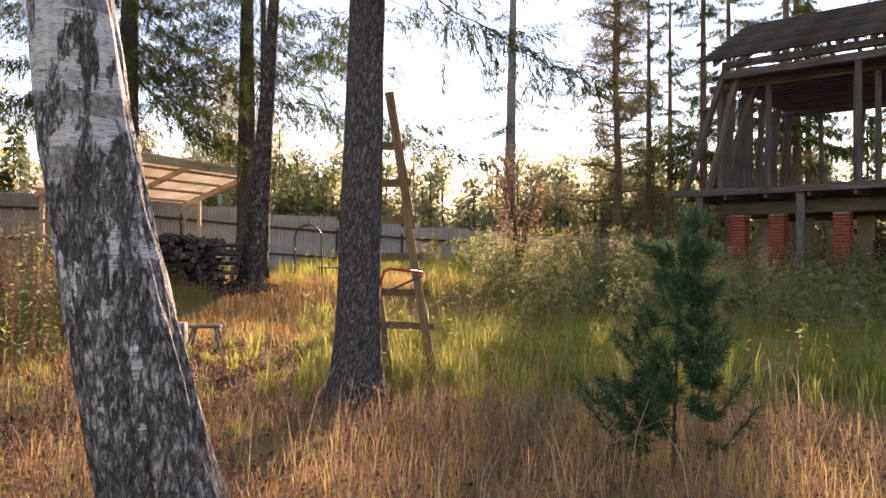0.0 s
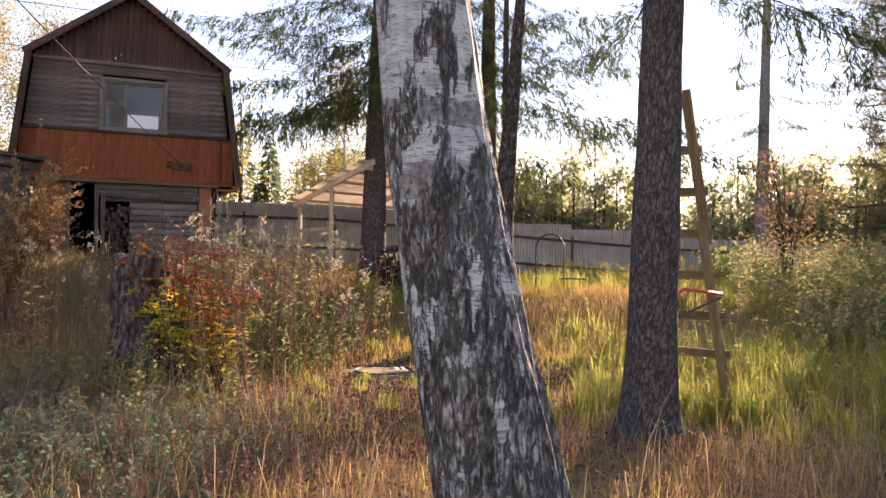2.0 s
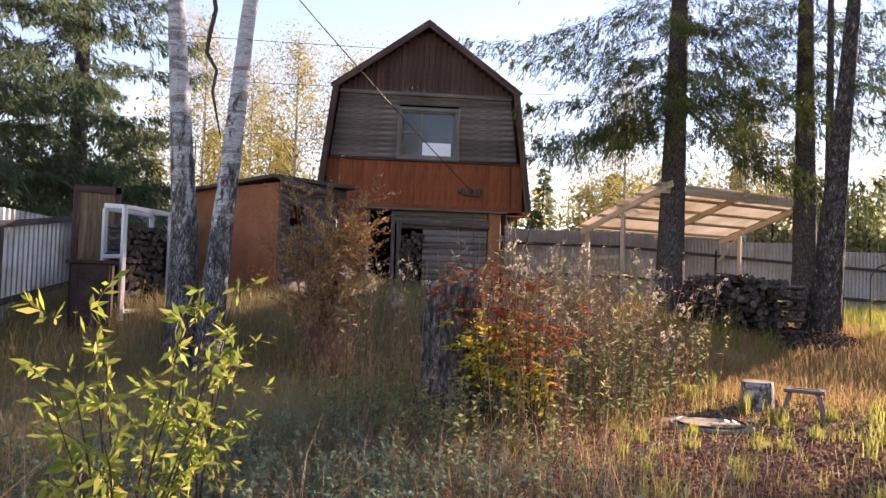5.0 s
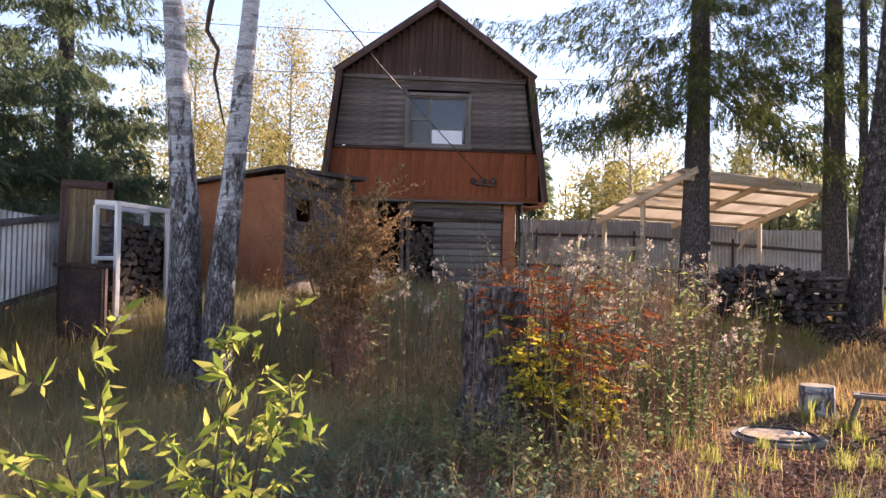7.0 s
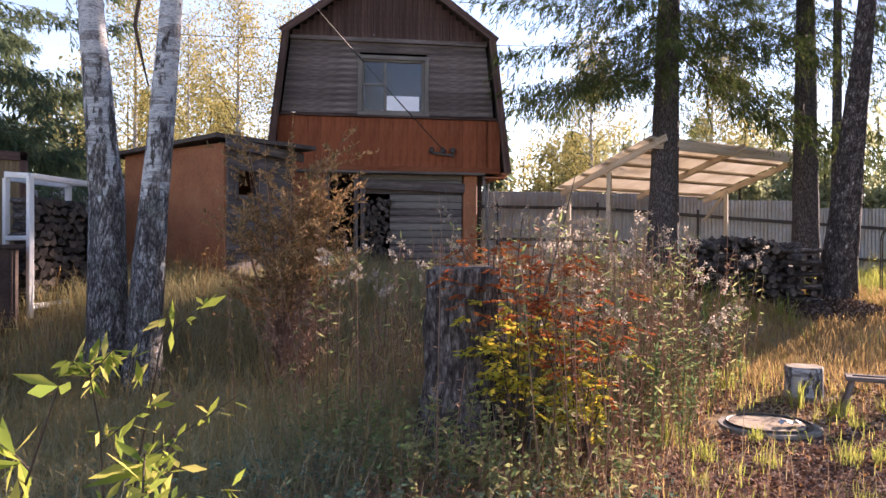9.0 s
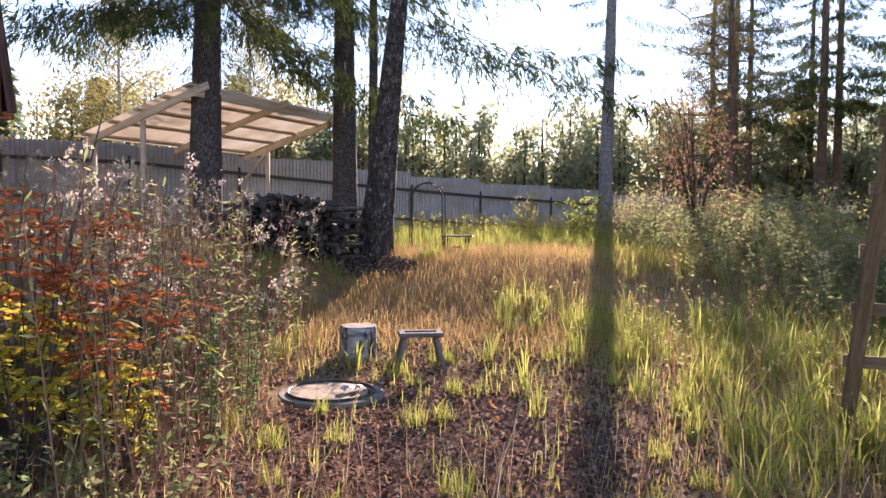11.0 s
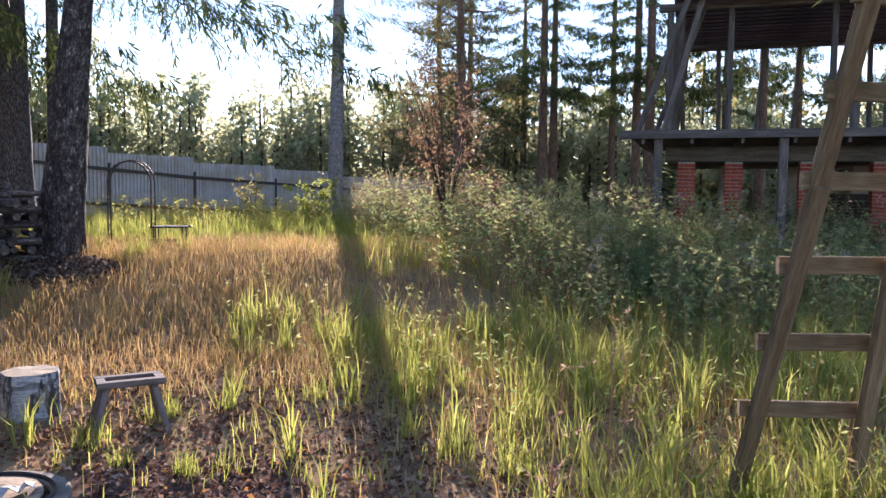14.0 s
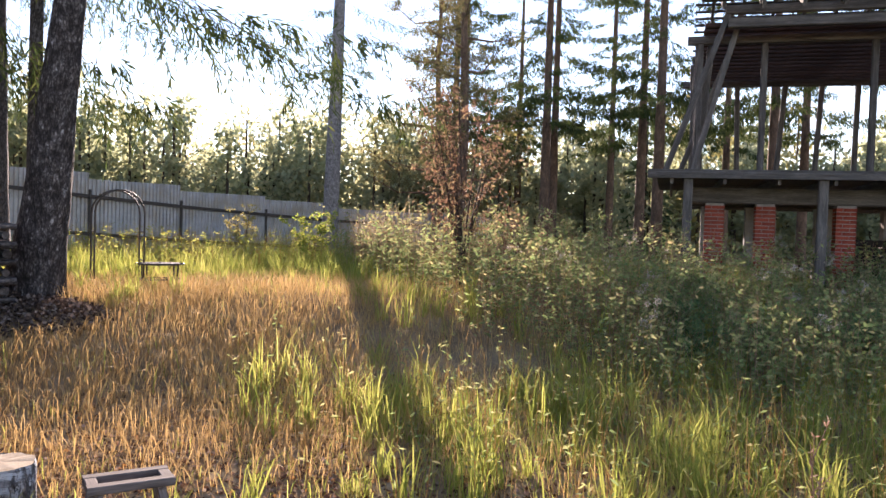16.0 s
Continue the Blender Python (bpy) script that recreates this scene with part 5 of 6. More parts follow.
def make_well_cover():
    x, y = -4.84, 11.4
    t = thing("well_cover", (x, y, gz(x, y)), "round concrete well ring with a steel rim and sandy lid slabs", "well")
    n = 40
    def ring(r0, r1, z0, z1):
        g = Geo()
        prof = [(r0, z0), (r1, z0), (r1, z1 - 0.01), (r1 - 0.01, z1), (r0 + 0.01, z1), (r0, z1 - 0.01)]
        v = [(r * math.cos(2 * math.pi * k / n) * 1.0, r * math.sin(2 * math.pi * k / n), z) for k in range(n) for r, z in prof]
        m = len(prof)
        return g.add(v, [(k * m + i, ((k + 1) % n) * m + i, ((k + 1) % n) * m + (i + 1) % m, k * m + (i + 1) % m) for k in range(n) for i in range(m)])
    part("concrete_ring", ring(0.39, 0.51, -0.1, 0.025), M_CONCRETE, t, smooth=False)
    part("steel_rim", ring(0.405, 0.425, 0.0, 0.05), M_STEEL, t)
    rl = rng(6)
    edge = [0.385 * (1 + rl.uniform(-0.03, 0.02)) for _ in range(n)]
    disc = [(e * math.cos(2 * math.pi * k / n) - 0.03, e * math.sin(2 * math.pi * k / n), z) for z in (0.012, 0.034) for k, e in enumerate(edge)]
    part("lid", Geo().add(disc, [(k, (k + 1) % n, n + (k + 1) % n, n + k) for k in range(n)] + [tuple(reversed(range(n))), tuple(range(n, 2 * n))]), M_LID, t, "sandy brown flat lid")
    r = rng(5)
    g = Geo()
    pts = [(0.1 + 0.2 * i / 5 + r.uniform(-0.02, 0.02), -0.12 + 0.1 * j / 2 + 0.12 * i / 5, 0.055 + r.uniform(0, 0.05)) for i in range(6) for j in range(3)]
    low = [(a, b, c - 0.006) for a, b, c in pts]
    f = [(i * 3 + j, i * 3 + j + 1, (i + 1) * 3 + j + 1, (i + 1) * 3 + j) for i in range(5) for j in range(2)]
    g.add(pts, f)
    g.add(low, [tuple(reversed(q)) for q in f])
    part("crumpled_film", g, M_TARP, t, "crumpled grey plastic film")


make_well_cover()


def make_stump():
    x, y = -6.75, 8.45
    t = thing("tree_stump", (x, y, gz(x, y)), "tall rotting tree stump with dark peeling bark", "stump")
    part("bark", trunk_geo([(0, 0, -0.05), (0.02, 0, 0.5), (0.0, 0, 1.0), (-0.02, 0, 1.58)], 0.36, 0.30, 72, 1.5, 0.16, 0.22, 4, 110), M_STUMP, t, smooth=True)
    g = Geo().tube([(-0.02, 0, 1.56), (-0.02, 0, 1.60)], [0.27, 0.26], 20, 0.1, 2)
    part("broken_top", g, M_GREYWOOD, t)
    r = rng(8)
    for k in range(9):
        a = r.uniform(0, 6.28)
        c, s = math.cos(a) * 0.25, math.sin(a) * 0.25
        z = r.uniform(0.3, 1.2)
        part("bark_flake", Geo().beam((c, s, z), (c * 1.12, s * 1.12, z + r.uniform(0.2, 0.45)), 0.08, 0.02, (c, s, 0.1)), M_STUMP, t)


make_stump()


def make_arch():
    x, y = -4.02, 20.75
    t = thing("garden_arch", (x, y, gz(x, y)), "thin dark metal garden arch with a ring seat", "garden arch", turn=8)
    w, H, d = 0.36, 1.5, 0.42
    for s in (0, 1):
        pts = [(-w, s * d, -0.1), (-w, s * d, 0.5), (-w, s * d, H - w)] + [(-w * math.cos(a), s * d, H - w + w * math.sin(a)) for a in np.linspace(0.3, 2.84, 8)] + [(w, s * d, H - w), (w, s * d, 0.5), (w, s * d, -0.1)]
        part("hoop", Geo().tube(pts, [0.014] * len(pts), 6), M_STEEL, t, smooth=True)
    for px_, z in ((-w, 0.4), (w, 0.4), (-w, 0.85), (w, 0.85), (-0.25, H - 0.08), (0.25, H - 0.08)):
        part("tie_bar", Geo().tube([(px_, 0, z), (px_, d, z)], [0.011, 0.011], 6), M_STEEL, t)
    b = thing("plant_stand", (x + 0.6, y + 0.05, gz(x + 0.6, y + 0.05)), "low round dark metal plant stand", "stand")
    for z, R in ((0.36, 0.36), (0.12, 0.3)):
        pts = [(R * math.cos(a), R * 0.8 * math.sin(a), z) for a in np.linspace(0, 2 * math.pi, 21)]
        part("ring", Geo().tube(pts, [0.014] * 21, 6), M_STEEL, b)
    for k in range(4):
        a = k * math.pi / 2 + 0.6
        part("leg", Geo().tube([(0.34 * math.cos(a), 0.27 * math.sin(a), 0.36), (0.33 * math.cos(a), 0.26 * math.sin(a), -0.05)], [0.013, 0.013], 6), M_STEEL, b)
    for k in range(5):
        yy = -0.2 + 0.1 * k
        part("slat", Geo().beam((-0.3, yy, 0.37), (0.3, yy, 0.37), 0.05, 0.012), M_OLDWOOD, b)


make_arch()


def make_cables():
    a = Vector((-13.12, 15.95, 3.8)) + Vector((0.749, 0.663, 0)) * 1.1 + Vector((0.66, -0.75, 0)) * 0.12
    for name, p, q, sag, rad in (("house_cable", a, Vector((-11.9, 7.95, 8.0)), 0.12, 0.011),
                                 ("overhead_cable", Vector((-42, 8, 9.6)), Vector((4, 44, 9.6)), 0.6, 0.012), ("overhead_cable", Vector((-40, 6, 10.9)), Vector((-8, 36, 10.9)), 0.5, 0.012)):
        t = thing(name, tuple(p), "thin dark electric cable strung through the air", "cable")
        pts = [(q - p) * f - Vector((0, 0, 4 * sag * f * (1 - f))) for f in np.linspace(0, 1, 25)]
        part("wire", Geo().tube(pts, [rad] * 25, 6), M_STEEL, t)


make_cables()


# ---- shrubs ----
def shrub(name, x, y, H, W, stems, leaf_mat, leaf, per, seed, label, bark=None, droop=-0.2, low=0.25, slim=0.4, arch=0.25):
    """Several thin branching stems with leaves along them."""
    r = rng(seed)
    t = thing(name, (x, y, gz(x, y)), label, "shrub", "weeds below the unfinished house" if name == "weed_bush" else "")
    wood, lv = [], []
    for k in range(stems):
        a, h = r.uniform(0, 6.28), H * r.uniform(0.6, 1.0)
        out = W * r.uniform(0.2, 1.0)
        s = np.linspace(0, 1, 7)
        p = np.stack([np.cos(a) * out * s ** 1.3, np.sin(a) * out * s ** 1.3, h * (s - arch * s ** 2 * (out / max(W, 0.01)) * 0.5)], 1) + r.normal(size=(7, 3)) * 0.015 * s[:, None]
        p[0, 2] -= 0.05
        wood.append(strands(p[:-1], p[1:], 0.012 * H * (1.15 - s[:-1]) * 0.6))
        for j in range(int(4 + 3 * H)):
            f = r.uniform(low, 1)
            b = np.array([np.interp(f, s, p[:, c]) for c in range(3)])
            d = np.array([np.cos(a + r.normal() * 1.2), np.sin(a + r.normal() * 1.2), r.uniform(0.1, 0.9)])
            e = b + d * 0.28 * H * r.uniform(0.3, 0.9) * (1.1 - 0.5 * f)
            wood.append(strands(b[None], e[None], 0.0035))
            m = per
            w = r.uniform(0.1, 1, m)[:, None]
            lv.append(leaves(b + (e - b) * w, d * 0.5 + r.normal(size=(m, 3)) * 0.7 + np.array([0, 0, droop]), leaf, r, 0.25, slim))
        lv.append(leaves(p[3:].repeat(3, 0), r.normal(size=(12, 3)) + np.array([0, 0, 0.2]), leaf, r, 0.25, slim))
    tagged(part("stem", tri_mesh("stem", *joined(wood), bark or M_TWIG), None, t), kind="stuff")
    tagged(part("foliage", tri_mesh("foliage", *joined(lv), leaf_mat), None, t), kind="stuff")
    return t


def rowan(x, y, H, W, stems, per, seed, label, split):
    """A young rowan: thin stems and feathered leaves, red at the top and yellow-green lower down."""
    r = rng(seed)
    t = thing("rowan_shrub", (x, y, gz(x, y)), label, "shrub")
    wood, red, yellow = [], [], []
    s = np.linspace(0, 1, 7)
    for k in range(stems):
        a, h, out = r.uniform(0, 6.28), H * r.uniform(0.65, 1.0), W * r.uniform(0.2, 1.0)
        p = np.stack([np.cos(a) * out * s, np.sin(a) * out * s, h * s], 1) + r.normal(size=(7, 3)) * 0.025 * s[:, None]
        p[0, 2] -= 0.05
        wood.append(strands(p[:-1], p[1:], 0.011 * (1.2 - s[:-1])))
        for j in range(per):
            f = r.uniform(0.3, 1.0)
            b = np.array([np.interp(f, s, p[:, c]) for c in range(3)])
            th = r.uniform(0, 6.28)
            L = r.uniform(0.13, 0.22)
            d = np.array([math.cos(th), math.sin(th), r.uniform(-0.5, 0.5)])
            e = b + d * L + np.array([0, 0, -0.03])
            wood.append(strands(b[None], e[None], 0.0025))
            side = np.cross(d, [0, 0, 1.0])
            g = np.repeat(np.linspace(0.3, 0.95, 5), 2)[:, None]
            sg = np.tile([1.0, -1.0], 5)[:, None]
            base = np.vstack([b + (e - b) * g, e[None]])
            dirs = np.vstack([side * sg + d * 0.55 + np.array([0, 0, -0.25]), d[None]]) + r.normal(size=(11, 3)) * 0.12
            (red if b[2] + r.normal() * 0.12 > split else yellow).append(leaves(base, dirs, r.uniform(0.055, 0.075), r, 0.25, 0.34))
    tagged(part("stem", tri_mesh("stem", *joined(wood), M_TWIG), None, t), kind="stuff")
    tagged(part("red_foliage", tri_mesh("red_foliage", *joined(red), M_ROWAN_RED), None, t, "red and rust-coloured feathered leaves"), kind="stuff")
    tagged(part("yellow_foliage", tri_mesh("yellow_foliage", *joined(yellow), M_ROWAN), None, t, "yellow and green feathered leaves"), kind="stuff")


rowan(-6.2, 8.35, 2.1, 0.6, 12, 20, 101, "young rowan with red upper and yellow-green lower leaves by the stump", 1.2)
rowan(-5.75, 8.5, 1.7, 0.55, 9, 16, 102, "low rowan with rusty and yellow leaves in the weeds", 0.85)
shrub("willow_shrub", -4.75, 3.3, 1.6, 0.42, 9, M_LIME, 0.085, 11, 103, "leafy shrub with bright lime-yellow narrow leaves", droop=-0.3, slim=0.28, low=0.2, arch=0.1)
shrub("willow_shrub", -5.6, 4.3, 1.65, 0.4, 4, M_LIME, 0.08, 10, 104, "slight shrub with bright lime-yellow narrow leaves", droop=-0.3, slim=0.28, low=0.2)
shrub("wormwood_bush", -9.75, 9.35, 3.0, 0.75, 34, M_WORMWOOD, 0.06, 34, 105, "tall withering wormwood bush with rusty yellow-brown sprays", M_BROWN, droop=0.5, slim=0.3, low=0.4, arch=0.05)
shrub("wormwood_bush", -9.25, 9.1, 1.5, 0.45, 14, M_BROWN, 0.06, 14, 106, "withered brown bush with hanging dead leaves", M_BROWN, droop=-1.2, slim=0.3, low=0.3)
shrub("rowan_tree", 1.55, 20.2, 4.2, 0.85, 14, M_RUSSET, 0.075, 11, 107, "young rowan tree with thin russet foliage", droop=-0.6, low=0.3)
shrub("yellow_bush", 0.2, 25.8, 1.5, 0.7, 12, M_LIME, 0.09, 12, 108, "small bush with lemon-yellow leaves before the fence")
shrub("yellow_bush", -1.0, 28.2, 1.6, 0.5, 8, M_GOLD, 0.08, 10, 109, "small golden bush at the fence")
r0 = rng(120)
for k in range(26):
    x, y = r0.uniform(2.3, 9.5), r0.uniform(14.4, 18.6)
    if abs(x - 5.5) < 5 and y > 18.2:
        y -= 1
    shrub("weed_bush", x, y, r0.uniform(0.75, 1.4), r0.uniform(0.35, 0.7), 12, (M_HERB, M_WEED, M_HERB)[k % 3], 0.058, 12, 121 + k, "dense green weeds with withering tips below the house frame", M_BROWN, droop=-0.2, slim=0.35)
for k in range(8):
    shrub("weed_bush", r0.uniform(2.2, 5.2), r0.uniform(20.5, 25), r0.uniform(1.1, 1.9), 0.6, 12, (M_WEED, M_RUSSET)[k % 2], 0.075, 10, 160 + k, "tall mixed weeds at the edge of the trees", M_BROWN)


for x, y, hh, k in ((-2.5, 8.7, 1.3, 111), (-1.45, 9.9, 1.35, 112), (-3.2, 6.9, 0.8, 113), (-7.3, 5.9, 1.0, 114)):
    shrub("dry_weed", x, y, hh, 0.16, 2, M_BROWN, 0.03, 9, k, "single dry weed stalk with withered side shoots", M_BROWN, droop=0.2, slim=0.3, low=0.25)


t = thing("dry_stick", (-6.3, 8.5, gz(-6.3, 8.5)), "thin bare pale sticks rising beside the stump", "stick")
rs = rng(117)
for k in range(7):
    a, b = rs.uniform(-0.45, 0.5), rs.uniform(-0.3, 0.3)
    part("stick", Geo().tube([(a * 0.4, b * 0.4, -0.05), (a * 0.8, b, 1.2), (a * 1.3 + rs.uniform(-0.2, 0.2), b, rs.uniform(1.7, 2.5))], [0.012, 0.009, 0.004], 6), M_OLDWOOD, t)


def make_pinelet():
    x, y = 1.58, 5.25
    t = thing("young_pine", (x, y, gz(x, y)), "young bushy pine with dark blue-green needles", "tree")
    r = rng(131)
    wood, lv = [], []
    trunk = [np.array([0, 0, -0.05]), np.array([0.02, 0.02, 0.5]), np.array([0.05, 0.05, 1.0]), np.array([0.12, 0.1, 1.72])]
    s = np.linspace(0, 1, 13)
    tp = np.stack([np.interp(s, [0, 0.33, 0.63, 1], [q[c] for q in trunk]) for c in range(3)], 1)
    wood.append(strands(tp[:-1], tp[1:], 0.022 * (1.1 - s[:-1])))
    sprays = []
    for k in range(30):
        f = r.uniform(0.12, 0.93)
        b = np.array([np.interp(f, s, tp[:, c]) for c in range(3)])
        a = k * 2.4 + r.uniform(-0.4, 0.4)
        L = 0.56 * (1.12 - f) * r.uniform(0.6, 1.2)
        if k in (3, 11):
            a, L = math.pi + 0.3 * (k - 7) / 4, 0.66
        mid = b + np.array([math.cos(a), math.sin(a), -0.05]) * L * 0.6
        e = b + np.array([math.cos(a) * L, math.sin(a) * L, 0.28 * L + 0.12])
        wood.append(strands(np.stack([b, mid]), np.stack([mid, e]), 0.008))
        sprays += [(mid, e), (b + (mid - b) * 0.5, mid)]
        for j in range(3):
            q = b + (e - b) * r.uniform(0.4, 0.9) + np.array([r.normal() * 0.1, r.normal() * 0.1, 0.10])
            sprays.append((b + (e - b) * 0.5, q))
    sprays.append((tp[-4], tp[-1]))
    for p, q in sprays:
        m = 180
        w = r.uniform(0.15, 1.03, m)[:, None]
        d = (q - p) / max(np.linalg.norm(q - p), 1e-6)
        lv.append(leaves(p + (q - p) * w, d * 0.75 + r.normal(size=(m, 3)) * 0.6, 0.075, r, 0.05, 0.075))
    part("trunk", tri_mesh("trunk", *joined(wood), M_TWIG), None, t)
    part("needles", tri_mesh("needles", *joined(lv), M_PINE_NEEDLE), None, t)


make_pinelet()


# ---- background trees ----
def far_pine(x, y, h, r0, low, seed, label, lean=(0, 0)):
    t = spruce("spruce_tree", x, y, h, r0, low, 0.95, 42, seed, label, turn=(x * 37) % 360, lean=lean, top=0.55, bark=M_PINE_BARK, flare=1.15, sides=12, rings=16, far=True)
    tagged(t, group="conifers beyond the plot")


for k, (x, y, h, low) in enumerate([(8.7, 37.2, 16, 5.4), (11.2, 33.5, 17, 4.8), (13.7, 41.0, 15, 5.0), (12.6, 30.0, 16, 5.4), (15.7, 36.3, 17, 4.8), (15.0, 26.5, 16, 5.4), (19.5, 33.5, 17, 4.8), (11.0, 27.0, 17, 4.8), (18.5, 23.0, 16, 5.4), (18.5, 28.5, 17, 4.8), (20.5, 17.5, 16, 5.4), (10.4, 40.0, 16, 5.4), (9.4, 31.0, 17, 4.8)]):
    far_pine(x, y, h, 0.19, low, 140 + int(h) % 3, "tall conifer with dark bare lower trunk beyond the plot")


def scots_pine(x, y, h, r0, low, seed, label):
    """Bare trunk, crooked level limbs and clumped puffs of long needles."""
    r = rng(seed)
    t = thing("pine_tree", (x, y, gz(x, y) - 0.04), label, "tree", "conifers beyond the plot")
    part("trunk", trunk_geo([(0, 0, 0), (0.1, 0, h * 0.3), (0.0, 0.1, h * 0.6), (0.15, 0, h)], r0, 0.04, 14, 1.2, seed=seed, rings=24), M_PINE_BARK, t, smooth=True)
    g, lv = Geo(), []
    for k in range(34):
        f = k / 34
        z = low + (h - low) * f
        a, L = k * 2.4 + r.uniform(-0.6, 0.6), r.uniform(0.9, 2.6) * (1.1 - 0.55 * f)
        d = np.array([math.cos(a), math.sin(a), 0])
        p = np.array([0.05, 0.03, z])
        m = p + d * L * 0.55 + np.array([0, 0, r.uniform(-0.15, 0.2)])
        e = p + d * L + np.array([0, 0, r.uniform(-0.1, 0.6)])
        g.tube([p, m, e], [0.045, 0.03, 0.01], 6)
        for j in range(11):
            w = r.uniform(0.35, 1.05)
            c = p + (e - p) * w + r.normal(size=3) * np.array([0.28, 0.28, 0.14])
            n = 46
            lv.append(leaves(c + r.normal(size=(n, 3)) * np.array([0.16, 0.16, 0.09]), r.normal(size=(n, 3)) + np.array([0, 0, 0.4]), 0.17, r, 0.1, 0.16))
    tagged(part("limb", g, M_PINE_BARK, t), kind="stuff")
    part("crown", tri_mesh("crown", *joined(lv), M_OLIVE_NEEDLE), None, t)


scots_pine(5.8, 30.0, 14, 0.19, 2.6, 181, "pine with warm bark and clumped olive-brown needles beyond the meadow")
scots_pine(6.6, 34.0, 12, 0.16, 2.0, 182, "pine with low spreading limbs at the wood's edge")


def far_woods():
    r = rng(150)
    gold, green, dark, wood = [], [], [], []
    for k in range(600):
        a = radians(r.uniform(-72, 56))
        d = r.uniform(43, 75)
        x, y = d * math.sin(a), d * math.cos(a)
        h = (r.uniform(5, 10.0) if a > -0.5 else r.uniform(7, 12)) * (0.5 if k % 3 == 0 else 1)
        if k >= 370:
            a = radians(r.uniform(-28, 45))
            d = r.uniform(42, 50)
            x, y, h = d * math.sin(a), d * math.cos(a), r.uniform(3.6, 7.2)
        elif abs(math.degrees(a) - 10) < 16:
            h *= 0.75
        kind = r.uniform(0, 1) if k < 370 else 0.5
        z0 = 0.4
        wood.append(strands(np.array([[x, y, z0]]), np.array([[x, y, z0 + h * 0.9]]), 0.10))
        m = 800 if a < -0.35 else 620
        if kind < 0.2:
            f = r.uniform(0, 1, m) ** 1.3
            R = 0.17 * h * (1 - f) * np.sqrt(r.uniform(0, 1, m))
            zz, out = z0 + 0.8 + (h - 0.8) * f, dark
        else:
            c = r.integers(0, 26, m)
            cz, cr, ca = r.uniform(0.10 if k < 370 else 0.02, 1.0, 26), r.uniform(0.1, 1, 26), r.uniform(0, 6.28, 26)
            prof = (0.03 + np.sin(np.pi * np.clip(cz, 0, 1) ** (0.75 if k % 2 else 1.1)) * (0.26 if k >= 370 else 0.15 if k % 2 else 0.2)) * h
            zz = z0 + h * cz[c] + r.normal(size=m) * 0.05 * h
            bx, by = prof[c] * cr[c] * np.cos(ca[c]), prof[c] * cr[c] * np.sin(ca[c])
            pts = np.stack([x + bx + r.normal(size=m) * 0.045 * h, y + by + r.normal(size=m) * 0.045 * h, zz], 1)
            (gold if (kind > 0.85 or a < -0.45) else green).append(leaves(pts, r.normal(size=(m, 3)) + np.array([0, 0, -0.6]), 0.24 if a < -0.35 else 0.30, r, 0.3, 0.6))
            continue
        th = r.uniform(0, 6.28, m)
        pts = np.stack([x + R * np.cos(th), y + R * np.sin(th), zz], 1)
        dark.append(leaves(pts, np.stack([np.cos(th), np.sin(th), -0.4 + 0 * th], 1), 0.55, r, 0.3, 0.35))
    # crowns and needles have the air's haze mixed into their base colours
    stuff("far_woods", joined(green), M_HAZY_WOODS, "far mixed woodland with green and yellowing crowns", "woodland")
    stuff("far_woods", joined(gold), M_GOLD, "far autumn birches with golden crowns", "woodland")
    stuff("far_woods", joined(dark), M_HAZY_NEEDLE, "far dark spruces among the woodland", "woodland")
    stuff("far_woods", joined(wood), M_TWIG, "thin trunks of the far woodland", "woodland")


far_woods()
for k, (x, y, h) in enumerate([(-27.0, 24.5, 10.5), (-24.6, 25.5, 9.5), (-30, 22, 11), (-33, 27, 11), (-16, 34, 9), (-12, 38, 9)]):
    birch("birch_tree", x, y, [(0, 0, 0), (0.1, 0, h * 0.3), (0, 0.1, h * 0.6), (0.1, 0, h)], 0.14, 0.02, M_BIRCH_B, "autumn birch with thin golden crown behind the house", 170 + k, rings=12, sides=10)


# ---- ground cover ----
def scatter(n, box, seed, density):
    """Points in the box kept by a density in 0..1, set on the ground."""
    r = rng(seed)
    x, y = r.uniform(box[0], box[1], n), r.uniform(box[2], box[3], n)
    d = density(x, y)
    k = r.uniform(0, 1, n) < d
    x, y = x[k], y[k]
    return np.stack([x, y, ground_z(x, y)], 1), r


def wave(x, y, s, o=0.0):
    """Soft patches between 0 and 1."""
    return 0.5 + 0.25 * (np.sin(x * s + 1.3 * np.sin(y * s * 0.7 + o) + o) + np.sin(y * s * 1.1 + 1.7 * np.sin(x * s * 0.6) + 2 * o))


def clear_of(x, y):
    """1 where plants grow: not on the well, the block, the house or the shed."""
    k = ((x + 4.84) ** 2 + (y - 11.4) ** 2 > 0.36) & ((x + 4.76) ** 2 + (y - 13.2) ** 2 > 0.09)
    hx, hy = (x + 13.12) * 0.749 + (y - 15.95) * 0.663, -(x + 13.12) * 0.663 + (y - 15.95) * 0.749
    k &= ~((np.abs(hx) < 2.2) & (hy > -0.3) & (hy < 5.5))
    k &= ~((x < -12.7) & (x > -15.7) & (y > 11.1) & (y < 13.2))
    k &= heap(x, y) < 0.3
    return k.astype(float)


def heap(x, y):
    """1 in the middle of the dark leaf heap between the old trees, 0 outside."""
    return np.exp(-(((x + 5.3 + 0.3 * (y - 18.3)) / 1.1) ** 2 + ((y - 18.3) / 0.75) ** 2) ** 2)


def bare(x, y):
    """1 in the trodden clearing round the well, 0 outside."""
    return np.exp(-(((x + 3.8) / 2.4) ** 2 + ((y - 10.5) / 4.2) ** 2) ** 2)


